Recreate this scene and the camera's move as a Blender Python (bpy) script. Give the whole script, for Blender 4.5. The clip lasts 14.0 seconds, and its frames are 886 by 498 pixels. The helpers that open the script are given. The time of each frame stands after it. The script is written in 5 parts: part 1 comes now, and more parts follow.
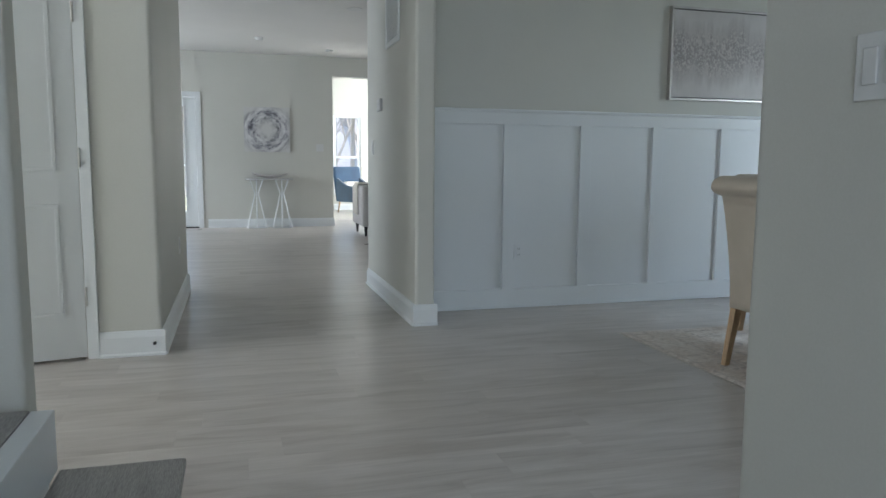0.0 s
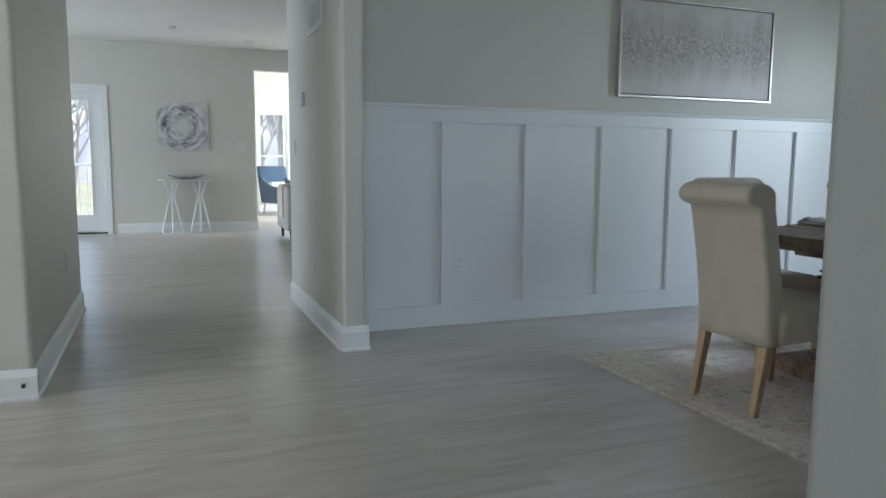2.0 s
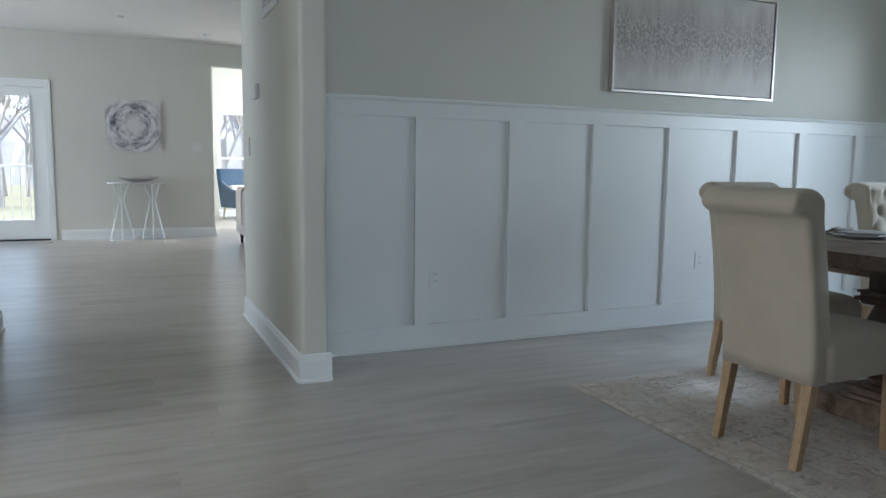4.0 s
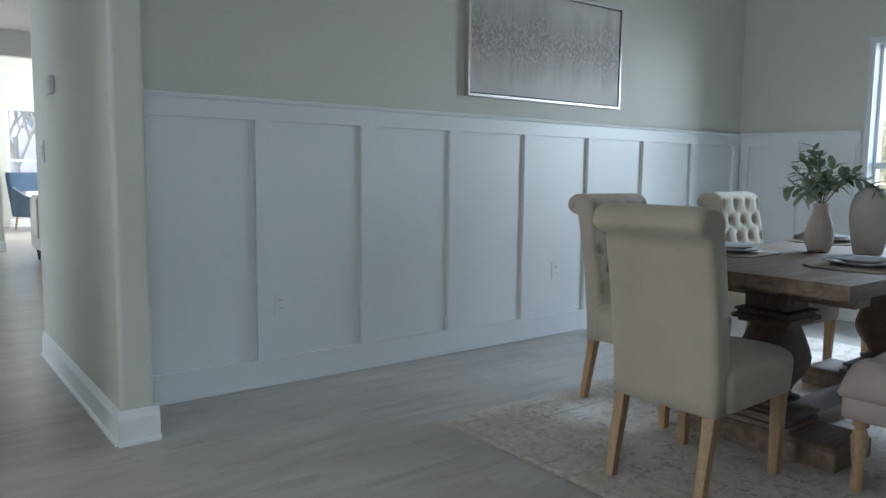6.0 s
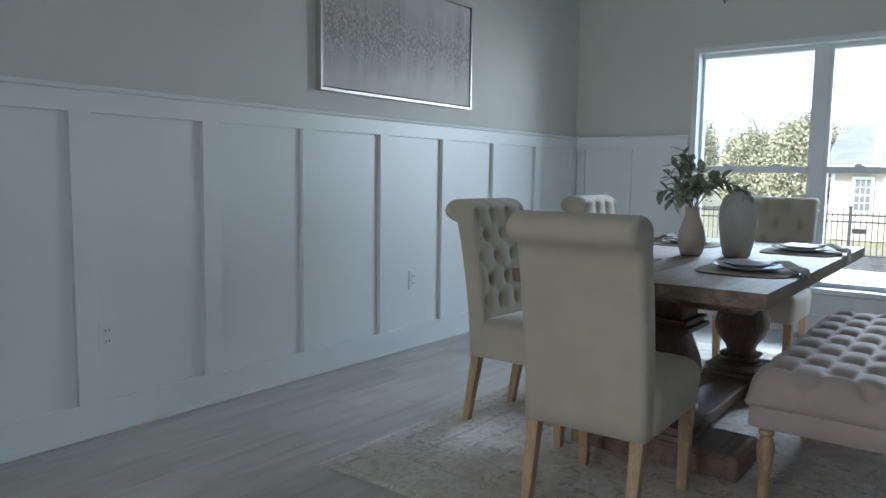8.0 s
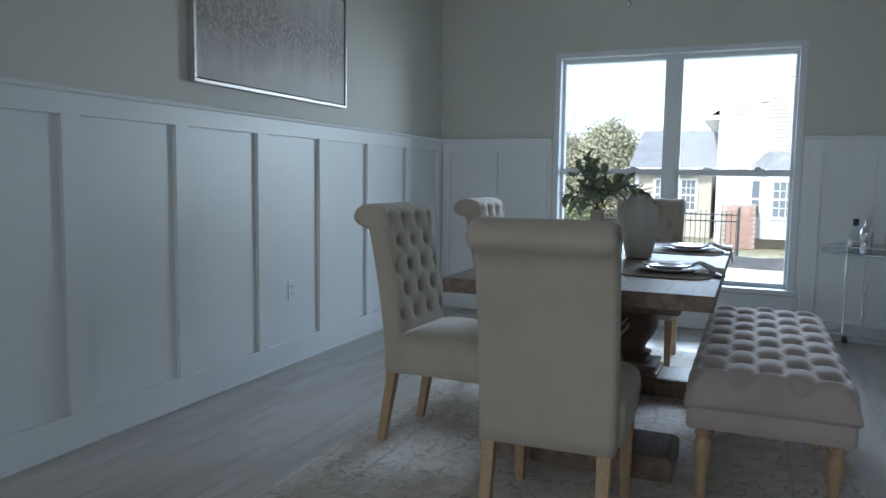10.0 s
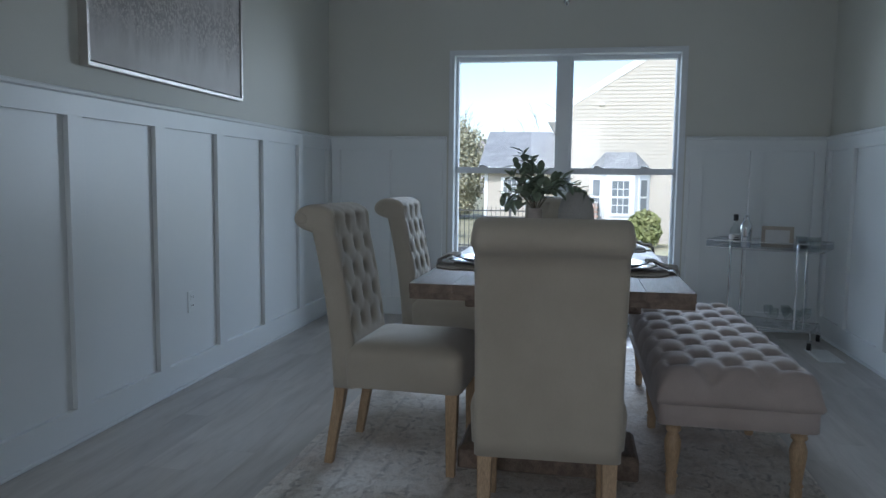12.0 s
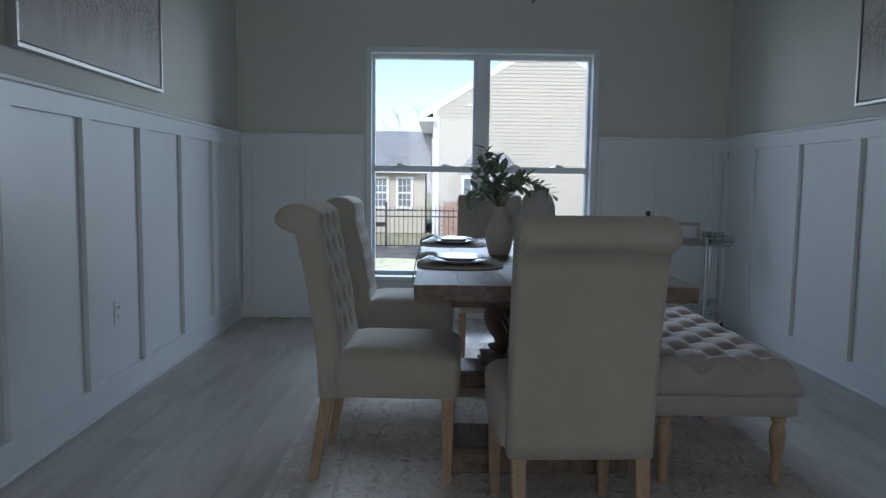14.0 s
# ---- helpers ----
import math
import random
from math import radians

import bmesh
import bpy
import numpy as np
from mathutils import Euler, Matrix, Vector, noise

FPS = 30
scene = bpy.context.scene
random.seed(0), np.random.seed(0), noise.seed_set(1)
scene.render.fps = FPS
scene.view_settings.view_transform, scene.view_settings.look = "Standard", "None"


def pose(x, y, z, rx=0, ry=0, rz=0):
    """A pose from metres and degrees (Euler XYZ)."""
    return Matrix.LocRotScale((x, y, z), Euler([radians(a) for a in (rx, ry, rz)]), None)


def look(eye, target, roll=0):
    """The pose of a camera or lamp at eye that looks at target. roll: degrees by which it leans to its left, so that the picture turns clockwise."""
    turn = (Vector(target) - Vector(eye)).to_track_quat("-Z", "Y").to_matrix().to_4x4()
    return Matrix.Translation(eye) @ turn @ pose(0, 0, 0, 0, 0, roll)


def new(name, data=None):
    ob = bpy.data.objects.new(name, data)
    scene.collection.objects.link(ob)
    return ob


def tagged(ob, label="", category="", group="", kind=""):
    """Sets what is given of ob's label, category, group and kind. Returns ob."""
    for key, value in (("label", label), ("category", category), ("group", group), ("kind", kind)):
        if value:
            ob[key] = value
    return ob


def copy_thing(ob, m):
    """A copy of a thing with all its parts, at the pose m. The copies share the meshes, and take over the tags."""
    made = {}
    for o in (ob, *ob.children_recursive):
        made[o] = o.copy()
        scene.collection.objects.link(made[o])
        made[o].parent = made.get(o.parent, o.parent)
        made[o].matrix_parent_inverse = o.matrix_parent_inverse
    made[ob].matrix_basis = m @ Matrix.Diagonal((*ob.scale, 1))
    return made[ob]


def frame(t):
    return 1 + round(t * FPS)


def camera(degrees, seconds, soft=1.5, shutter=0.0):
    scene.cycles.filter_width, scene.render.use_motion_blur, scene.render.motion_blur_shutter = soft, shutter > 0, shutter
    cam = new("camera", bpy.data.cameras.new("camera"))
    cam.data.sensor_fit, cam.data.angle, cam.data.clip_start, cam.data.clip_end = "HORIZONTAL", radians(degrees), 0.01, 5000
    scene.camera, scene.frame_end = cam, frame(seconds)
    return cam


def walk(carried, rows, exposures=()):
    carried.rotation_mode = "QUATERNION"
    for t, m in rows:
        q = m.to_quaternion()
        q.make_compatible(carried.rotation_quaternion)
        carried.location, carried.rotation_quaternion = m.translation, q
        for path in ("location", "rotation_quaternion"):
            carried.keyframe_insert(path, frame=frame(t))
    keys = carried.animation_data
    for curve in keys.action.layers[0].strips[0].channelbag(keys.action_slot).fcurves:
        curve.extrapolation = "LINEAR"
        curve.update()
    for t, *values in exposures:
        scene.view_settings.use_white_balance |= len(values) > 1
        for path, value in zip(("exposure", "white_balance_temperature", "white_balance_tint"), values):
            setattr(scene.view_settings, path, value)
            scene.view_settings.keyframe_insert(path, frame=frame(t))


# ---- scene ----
cam = camera(63.0, 14.0)
PATH = [
    (0, (0.286, -0.046, 1.046), (0.829, 1.865, 0.814), 0.4),
    (0.5, (0.322, 0.086, 1.054), (0.911, 1.983, 0.821), 0.4),
    (1, (0.357, 0.211, 1.068), (1.011, 2.087, 0.835), 0.3),
    (1.5, (0.382, 0.352, 1.075), (1.078, 2.213, 0.842), 0.5),
    (2, (0.437, 0.482, 1.072), (1.158, 2.333, 0.836), 0.4),
    (4.3, (0.622, 1.108, 1.053), (1.461, 2.911, 0.833), 0.7),
    (4.5, (0.629, 1.158, 1.072), (1.501, 2.944, 0.851), 0.6),
    (5, (0.653, 1.275, 1.076), (1.632, 3.005, 0.861), 0.6),
    (5.5, (0.67, 1.386, 1.095), (1.774, 3.04, 0.878), 0.6),
    (6, (0.7, 1.486, 1.101), (1.909, 3.064, 0.886), 0.7),
    (6.5, (0.716, 1.613, 1.091), (2.023, 3.112, 0.88), 0.8),
    (7, (0.742, 1.726, 1.084), (2.135, 3.146, 0.876), 0.7),
    (7.5, (0.75, 1.848, 1.091), (2.243, 3.164, 0.886), 0.7),
    (8, (0.746, 1.96, 1.105), (2.328, 3.166, 0.901), 0.8),
    (10.3, (0.728, 2.483, 1.108), (2.585, 3.201, 0.916), 0.8),
    (10.5, (0.731, 2.533, 1.103), (2.603, 3.21, 0.913), 0.8),
    (11, (0.74, 2.646, 1.093), (2.642, 3.236, 0.905), 0.9),
    (11.5, (0.753, 2.762, 1.088), (2.685, 3.247, 0.901), 0.7),
    (12, (0.769, 2.876, 1.097), (2.726, 3.24, 0.907), 0.7),
    (12.5, (0.78, 2.993, 1.094), (2.756, 3.243, 0.907), 0.8),
    (13, (0.79, 3.113, 1.088), (2.773, 3.288, 0.902), 0.8),
    (13.5, (0.799, 3.237, 1.082), (2.789, 3.318, 0.896), 0.7),
    (14, (0.807, 3.363, 1.085), (2.798, 3.339, 0.898), 0.7),
]
EXPOSURES = [
    (0.0, 2.48, 5900, 9),
    (5.0, 2.52, 5850, 9),
    (8.0, 2.38, 5750, 8),
    (11.0, 1.85, 5580, 9),
    (12.5, 1.58, 5560, 11),
    (14.0, 1.44, 5560, 11),
]
walk(cam, [(t, look(eye, target, roll)) for t, eye, target, roll in PATH], EXPOSURES)


# ---- world and light ----
world = bpy.data.worlds.new("world")
scene.world = world
world.use_nodes = True
sky = world.node_tree.nodes.new("ShaderNodeTexSky")
sky.sky_type, sky.sun_disc = "NISHITA", False
sky.sun_elevation, sky.sun_rotation = radians(38), radians(288)
sky.dust_density, sky.ozone_density, sky.air_density = 1.2, 0.8, 1.0
haze = world.node_tree.nodes.new("ShaderNodeHueSaturation")
haze.inputs["Saturation"].default_value = 0.95
world.node_tree.links.new(sky.outputs[0], haze.inputs["Color"])
world.node_tree.links.new(haze.outputs[0], world.node_tree.nodes["Background"].inputs[0])
world.node_tree.nodes["Background"].inputs[1].default_value = 0.085
sun_lamp = bpy.data.lights.new("sun", "SUN")
sun_lamp.energy, sun_lamp.angle, sun_lamp.color = 1.0, radians(0.5), (1, 0.95, 0.88)
sun = new("sun", sun_lamp)
sun.matrix_world = look((-8, 2.6, 6.5), (0, 0, 0))


def daylight_standin(name, at, to, w, h, power, colour=(0.92, 0.96, 1)):
    """An area lamp standing in for daylight; no window is built where it stands."""
    d = bpy.data.lights.new(name, "AREA")
    d.shape, d.size, d.size_y, d.energy, d.color = "RECTANGLE", w, h, power, colour
    new(name, d).matrix_world = look(at, to)


# Added indoors, out of view, for daylight assumed to reach each room.
daylight_standin("daylight_foyer", (-0.5, -2.75, 1.5), (0.3, 1, 1.2), 2.0, 2.0, 8.8, (0.88, 0.94, 1))
daylight_standin("daylight_side_room", (-3.9, 3.2, 1.45), (2, 3.4, 0.9), 1.5, 2.0, 13, (0.98, 0.97, 0.95))
daylight_standin("daylight_great_room", (-5.75, 9.2, 1.5), (0, 9.2, 1.0), 3.6, 2.0, 34)
daylight_standin("daylight_sunroom", (5.85, 14.5, 1.5), (3, 14.5, 0.9), 3.2, 2.0, 55, (1, 0.98, 0.94))
# Lamps added outdoors, out of sight, to push more light in at the window.
daylight_standin("dining_fill_south", (9.2, 0.45, 1.75), (4.0, 4.2, 1.5), 1.8, 1.6, 30, (0.86, 0.94, 1))
daylight_standin("dining_fill_north", (9.2, 5.95, 1.75), (4.0, 2.0, 1.5), 1.8, 1.6, 21, (0.84, 0.93, 1))
daylight_standin("dining_fill_high", (19.0, 3.0, 7.3), (4.4, 3.0, 0.8), 7.0, 3.4, 850, (0.80, 0.91, 1))


# ---- materials ----
def nodes_of(name):
    m = bpy.data.materials.new(name)
    m.use_nodes = True
    t = m.node_tree
    return m, t, t.nodes["Principled BSDF"]


def add(t, kind, inputs=(), **props):
    n = t.nodes.new(kind)
    if "operation" in props:
        n.operation = props["operation"]
    if "use_clamp" in props:
        n.use_clamp = props["use_clamp"]
    if "data_type" in props:
        n.data_type, n.blend_type = props["data_type"], props["blend_type"]
    if "feature" in props:
        n.feature = props["feature"]
    if "wave_type" in props:
        n.wave_type = props["wave_type"]
    if "rings_direction" in props:
        n.rings_direction = props["rings_direction"]
    for k, v in dict(inputs).items():
        if hasattr(v, "is_output"):
            t.links.new(v, n.inputs[k])
        else:
            n.inputs[k].default_value = v
    return n


def ramp(t, fac, stops):
    n = add(t, "ShaderNodeValToRGB", {0: fac})
    e = n.color_ramp.elements
    while len(e) < len(stops):
        e.new(0.5)
    for el, (p, c) in zip(e, stops):
        el.position, el.color = p, (*c, 1) if len(c) == 3 else c
    return n.outputs[0]


def calc(t, op, a, b=0.0, clamp=False):
    return add(t, "ShaderNodeMath", {0: a, 1: b}, operation=op, use_clamp=clamp).outputs[0]


def blend(t, fac, a, b, mode="MIX"):
    n = add(t, "ShaderNodeMix", data_type="RGBA", blend_type=mode)
    for i, v in ((0, fac), (6, a), (7, b)):
        if hasattr(v, "is_output"):
            t.links.new(v, n.inputs[i])
        else:
            n.inputs[i].default_value = v if i == 0 else (*v, 1)
    return n.outputs[2]


def place(t, stretch=(1, 1, 1), coord="Object", shift=0.0):
    v = add(t, "ShaderNodeTexCoord").outputs[coord]
    n = add(t, "ShaderNodeMapping", {0: v, 3: stretch})
    out = n.outputs[0]
    if shift:
        r = add(t, "ShaderNodeObjectInfo").outputs["Random"]
        out = add(t, "ShaderNodeVectorMath", {0: out, 1: calc(t, "MULTIPLY", r, shift)}, operation="ADD").outputs[0]
    return out


def noise_tex(t, vec, scale, detail=4.0, rough=0.55, distort=0.0):
    return add(t, "ShaderNodeTexNoise", {"Vector": vec, "Scale": scale, "Detail": detail, "Roughness": rough, "Distortion": distort}).outputs[0]


def bump(t, shader, height, strength, dist):
    b = add(t, "ShaderNodeBump", {"Height": height, "Strength": strength, "Distance": dist})
    t.links.new(b.outputs[0], shader.inputs["Normal"])


def surface(name, a, b, scale=3.0, stretch=(1, 1, 1), rough=0.6, rvar=0.1, grain=120.0, gstretch=(1, 1, 1), relief=0.15, depth=0.001, metal=0.0, shift=0.0, grit=0.12, sheen=0.0):
    """A surface whose colour drifts between a and b, with a finer grain in colour, gloss and relief."""
    m, t, s = nodes_of(name)
    big = noise_tex(t, place(t, stretch, shift=shift), scale)
    fine = noise_tex(t, place(t, gstretch, shift=shift), grain, 3.0)
    col = ramp(t, big, ((0.3, a), (0.7, b)))
    col = blend(t, grit, col, ramp(t, fine, ((0.3, (0, 0, 0)), (0.7, (1, 1, 1)))), "OVERLAY")
    t.links.new(col, s.inputs["Base Color"])
    gloss = calc(t, "MULTIPLY_ADD", big, rvar)
    gloss.node.inputs[2].default_value = rough - rvar / 2
    t.links.new(gloss, s.inputs["Roughness"])
    s.inputs["Metallic"].default_value = metal
    if sheen:
        s.inputs["Sheen Weight"].default_value = sheen
    bump(t, s, fine, relief, depth)
    return m


WALL = surface("greige_wall_paint", (0.60, 0.60, 0.55), (0.64, 0.64, 0.59), 0.8, rough=0.55, rvar=0.06, grain=160, relief=0.12, depth=0.0015, grit=0.03)
TRIM = surface("white_trim_paint", (0.76, 0.79, 0.80), (0.80, 0.83, 0.84), 1.2, rough=0.36, rvar=0.08, grain=60, relief=0.05, depth=0.001, grit=0.02)
CEIL = surface("ceiling_paint", (0.74, 0.74, 0.72), (0.79, 0.79, 0.77), 0.7, rough=0.8, grain=200, relief=0.2, depth=0.002, grit=0.03)
LINEN = surface("oatmeal_linen", (0.475, 0.425, 0.345), (0.535, 0.482, 0.398), 6.0, rough=0.9, rvar=0.08, grain=520, gstretch=(1, 1, 1), relief=0.3, depth=0.0010, grit=0.08, sheen=0.25)
TAUPE = surface("taupe_linen", (0.45, 0.385, 0.355), (0.52, 0.45, 0.42), 6.0, rough=0.9, rvar=0.08, grain=420, relief=0.3, depth=0.0010, grit=0.08, sheen=0.25)
OAK = surface("natural_oak_leg", (0.42, 0.29, 0.17), (0.52, 0.37, 0.225), 9.0, (6, 6, 0.7), rough=0.5, grain=90, gstretch=(5, 5, 0.5), relief=0.12, grit=0.25)
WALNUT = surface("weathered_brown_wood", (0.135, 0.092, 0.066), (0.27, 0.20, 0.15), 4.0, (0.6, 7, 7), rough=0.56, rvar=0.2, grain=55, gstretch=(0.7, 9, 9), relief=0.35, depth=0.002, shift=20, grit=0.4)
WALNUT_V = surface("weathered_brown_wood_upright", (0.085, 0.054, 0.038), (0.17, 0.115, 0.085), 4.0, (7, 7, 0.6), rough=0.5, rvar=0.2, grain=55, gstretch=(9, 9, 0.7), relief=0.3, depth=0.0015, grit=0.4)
CERAMIC = surface("matte_bisque_ceramic", (0.56, 0.49, 0.44), (0.62, 0.55, 0.50), 8.0, rough=0.75, grain=150, relief=0.25, depth=0.001, grit=0.1)
CERAMIC_G = surface("matte_sand_ceramic", (0.52, 0.50, 0.47), (0.58, 0.56, 0.53), 8.0, rough=0.75, grain=150, relief=0.25, depth=0.001, grit=0.1)
PORCELAIN = surface("glazed_porcelain", (0.56, 0.56, 0.59), (0.62, 0.62, 0.64), 5.0, rough=0.12, rvar=0.05, grain=30, relief=0.02, grit=0.02)
CLOTH = surface("woven_placemat", (0.36, 0.315, 0.27), (0.47, 0.42, 0.365), 12.0, rough=0.95, grain=260, gstretch=(1, 4, 1), relief=0.6, depth=0.002, grit=0.35)
NAPKIN = surface("grey_linen_napkin", (0.40, 0.37, 0.34), (0.49, 0.46, 0.42), 10.0, rough=0.95, grain=350, relief=0.5, depth=0.001, grit=0.2)
LEAF = surface("sage_leaf", (0.22, 0.285, 0.19), (0.36, 0.42, 0.31), 14.0, rough=0.55, grain=60, relief=0.2, shift=5, grit=0.2)
STEM = surface("twig", (0.10, 0.08, 0.05), (0.16, 0.13, 0.08), 20.0, rough=0.8)
CHROME = surface("chrome", (0.72, 0.73, 0.75), (0.80, 0.81, 0.82), 4.0, rough=0.12, rvar=0.08, metal=1.0, relief=0.02, grit=0.03)
SILVER = surface("brushed_silver_frame", (0.50, 0.48, 0.46), (0.60, 0.58, 0.56), 8.0, (1, 1, 1), rough=0.42, rvar=0.1, metal=0.9, grain=200, relief=0.06, grit=0.08)
BLACK = surface("black_plastic", (0.018, 0.018, 0.02), (0.03, 0.03, 0.032), 10.0, rough=0.45)
PLASTIC = surface("white_plastic", (0.66, 0.67, 0.66), (0.70, 0.71, 0.70), 10.0, rough=0.35, relief=0.02, grit=0.02)
VINYL = surface("white_vinyl_frame", (0.70, 0.73, 0.76), (0.75, 0.78, 0.80), 3.0, rough=0.4, relief=0.03, grit=0.02)
HINGE = surface("satin_nickel", (0.55, 0.54, 0.52), (0.62, 0.61, 0.59), 10.0, rough=0.3, metal=1.0)
TREAD = surface("grey_stair_tread", (0.27, 0.26, 0.25), (0.36, 0.35, 0.335), 5.0, (5, 0.6, 5), rough=0.4, grain=60, gstretch=(8, 0.6, 8), relief=0.15, grit=0.3)
BLUE = surface("blue_velvet", (0.016, 0.05, 0.105), (0.028, 0.075, 0.145), 5.0, rough=0.8, grain=300, relief=0.2, sheen=0.6)
GREYSOFA = surface("pale_grey_upholstery", (0.48, 0.46, 0.45), (0.55, 0.53, 0.52), 5.0, rough=0.9, grain=350, relief=0.3)
THROW = surface("cream_fleece_throw", (0.68, 0.64, 0.57), (0.76, 0.72, 0.66), 14.0, rough=1.0, grain=90, relief=0.8, depth=0.006)
PAPER = surface("off_white_paper", (0.66, 0.66, 0.65), (0.72, 0.72, 0.71), 5.0, rough=0.8)
FRAMEWOOD = surface("pale_wood_frame", (0.40, 0.35, 0.29), (0.48, 0.42, 0.36), 8.0, rough=0.5)
SIDING = surface("cream_vinyl_siding", (0.50, 0.45, 0.37), (0.55, 0.495, 0.41), 0.5, rough=0.6, grain=8, gstretch=(1, 0.2, 4), relief=0.1, depth=0.003, grit=0.06)
WHITEEXT = surface("white_exterior_trim", (0.78, 0.78, 0.77), (0.82, 0.82, 0.81), 1.0, rough=0.5)
SHINGLE = surface("grey_roof_shingle", (0.27, 0.27, 0.265), (0.38, 0.38, 0.37), 2.5, (1, 1, 1), rough=0.9, grain=14, gstretch=(1, 2, 4), relief=0.6, depth=0.02, grit=0.4)
DARKGLASS = surface("dark_house_window", (0.16, 0.18, 0.19), (0.26, 0.28, 0.29), 0.6, rough=0.08, relief=0.0)
# Brick red paled to take in the haze that lightens dark things outdoors.
BRICK = surface("red_brick_hazed", (0.40, 0.24, 0.18), (0.52, 0.34, 0.26), 6.0, rough=0.9, grain=40, relief=0.4, shift=9, grit=0.3)
MORTAR = surface("mortar", (0.42, 0.40, 0.37), (0.5, 0.48, 0.44), 6.0, rough=0.95, grain=60)
IRON = surface("black_iron", (0.03, 0.03, 0.032), (0.05, 0.05, 0.052), 8.0, rough=0.5)
GRASS = surface("dormant_lawn", (0.36, 0.33, 0.19), (0.48, 0.43, 0.28), 0.5, rough=1.0, grain=6, relief=0.7, depth=0.05, grit=0.35)
MULCH = surface("dark_mulch", (0.05, 0.045, 0.04), (0.10, 0.09, 0.08), 2.0, rough=1.0, grain=18, relief=0.8, depth=0.05, grit=0.4)
BARK = surface("grey_brown_bark", (0.13, 0.10, 0.08), (0.22, 0.18, 0.15), 3.0, rough=0.95, grain=20, relief=0.4)
# Lifted well above bark tones: distance haze and glare are in the colour.
TWIGS = surface("bare_twigs_hazed", (0.46, 0.41, 0.38), (0.55, 0.50, 0.47), 1.0, rough=1.0)
# Foliage and shrub colours paled to carry the washed-out glare outdoors.
EVERGREEN = surface("yellow_green_foliage_hazed", (0.40, 0.38, 0.25), (0.50, 0.47, 0.33), 1.2, rough=0.9, grain=5, relief=0.4, grit=0.3)
SHRUB = surface("clipped_shrub", (0.22, 0.25, 0.09), (0.36, 0.36, 0.16), 2.0, rough=0.9, grain=10, relief=0.4)


def floor_material():
    m, t, s = nodes_of("grey_oak_vinyl_plank")
    r = add(t, "ShaderNodeObjectInfo").outputs["Random"]
    ri = add(t, "ShaderNodeNewGeometry").outputs["Random Per Island"]
    rnd = calc(t, "FRACT", calc(t, "ADD", calc(t, "MULTIPLY", r, 7.3), calc(t, "MULTIPLY", ri, 3.7)))
    pos = add(t, "ShaderNodeNewGeometry").outputs["Position"]
    off = add(t, "ShaderNodeCombineXYZ", {0: calc(t, "MULTIPLY", rnd, 31), 1: calc(t, "MULTIPLY", rnd, 17), 2: 0.0}).outputs[0]
    vec = add(t, "ShaderNodeVectorMath", {0: pos, 1: off}, operation="ADD").outputs[0]
    streak = noise_tex(t, add(t, "ShaderNodeMapping", {0: vec, 3: (0.8, 5.5, 1)}).outputs[0], 2.0, 4, 0.55, 0.9)
    fine = noise_tex(t, add(t, "ShaderNodeMapping", {0: vec, 3: (2.2, 60, 1)}).outputs[0], 3.0, 4)
    cloud = noise_tex(t, pos, 0.7, 3)
    col = ramp(t, streak, ((0.28, (0.38, 0.345, 0.31)), (0.5, (0.47, 0.435, 0.40)), (0.74, (0.545, 0.51, 0.475))))
    col = blend(t, 0.08, col, ramp(t, fine, ((0.3, (0.1, 0.1, 0.1)), (0.7, (0.9, 0.9, 0.9)))), "OVERLAY")
    tone = calc(t, "MULTIPLY_ADD", rnd, 0.10)
    tone.node.inputs[2].default_value = 0.93
    col = add(t, "ShaderNodeVectorMath", {0: col, 1: tone}, operation="MULTIPLY").outputs[0]
    t.links.new(col, s.inputs["Base Color"])
    rough = calc(t, "MULTIPLY_ADD", cloud, 0.12)
    rough.node.inputs[2].default_value = 0.24
    s.inputs["Specular IOR Level"].default_value = 0.5
    t.links.new(rough, s.inputs["Roughness"])
    bump(t, s, fine, 0.12, 0.0012)
    return m


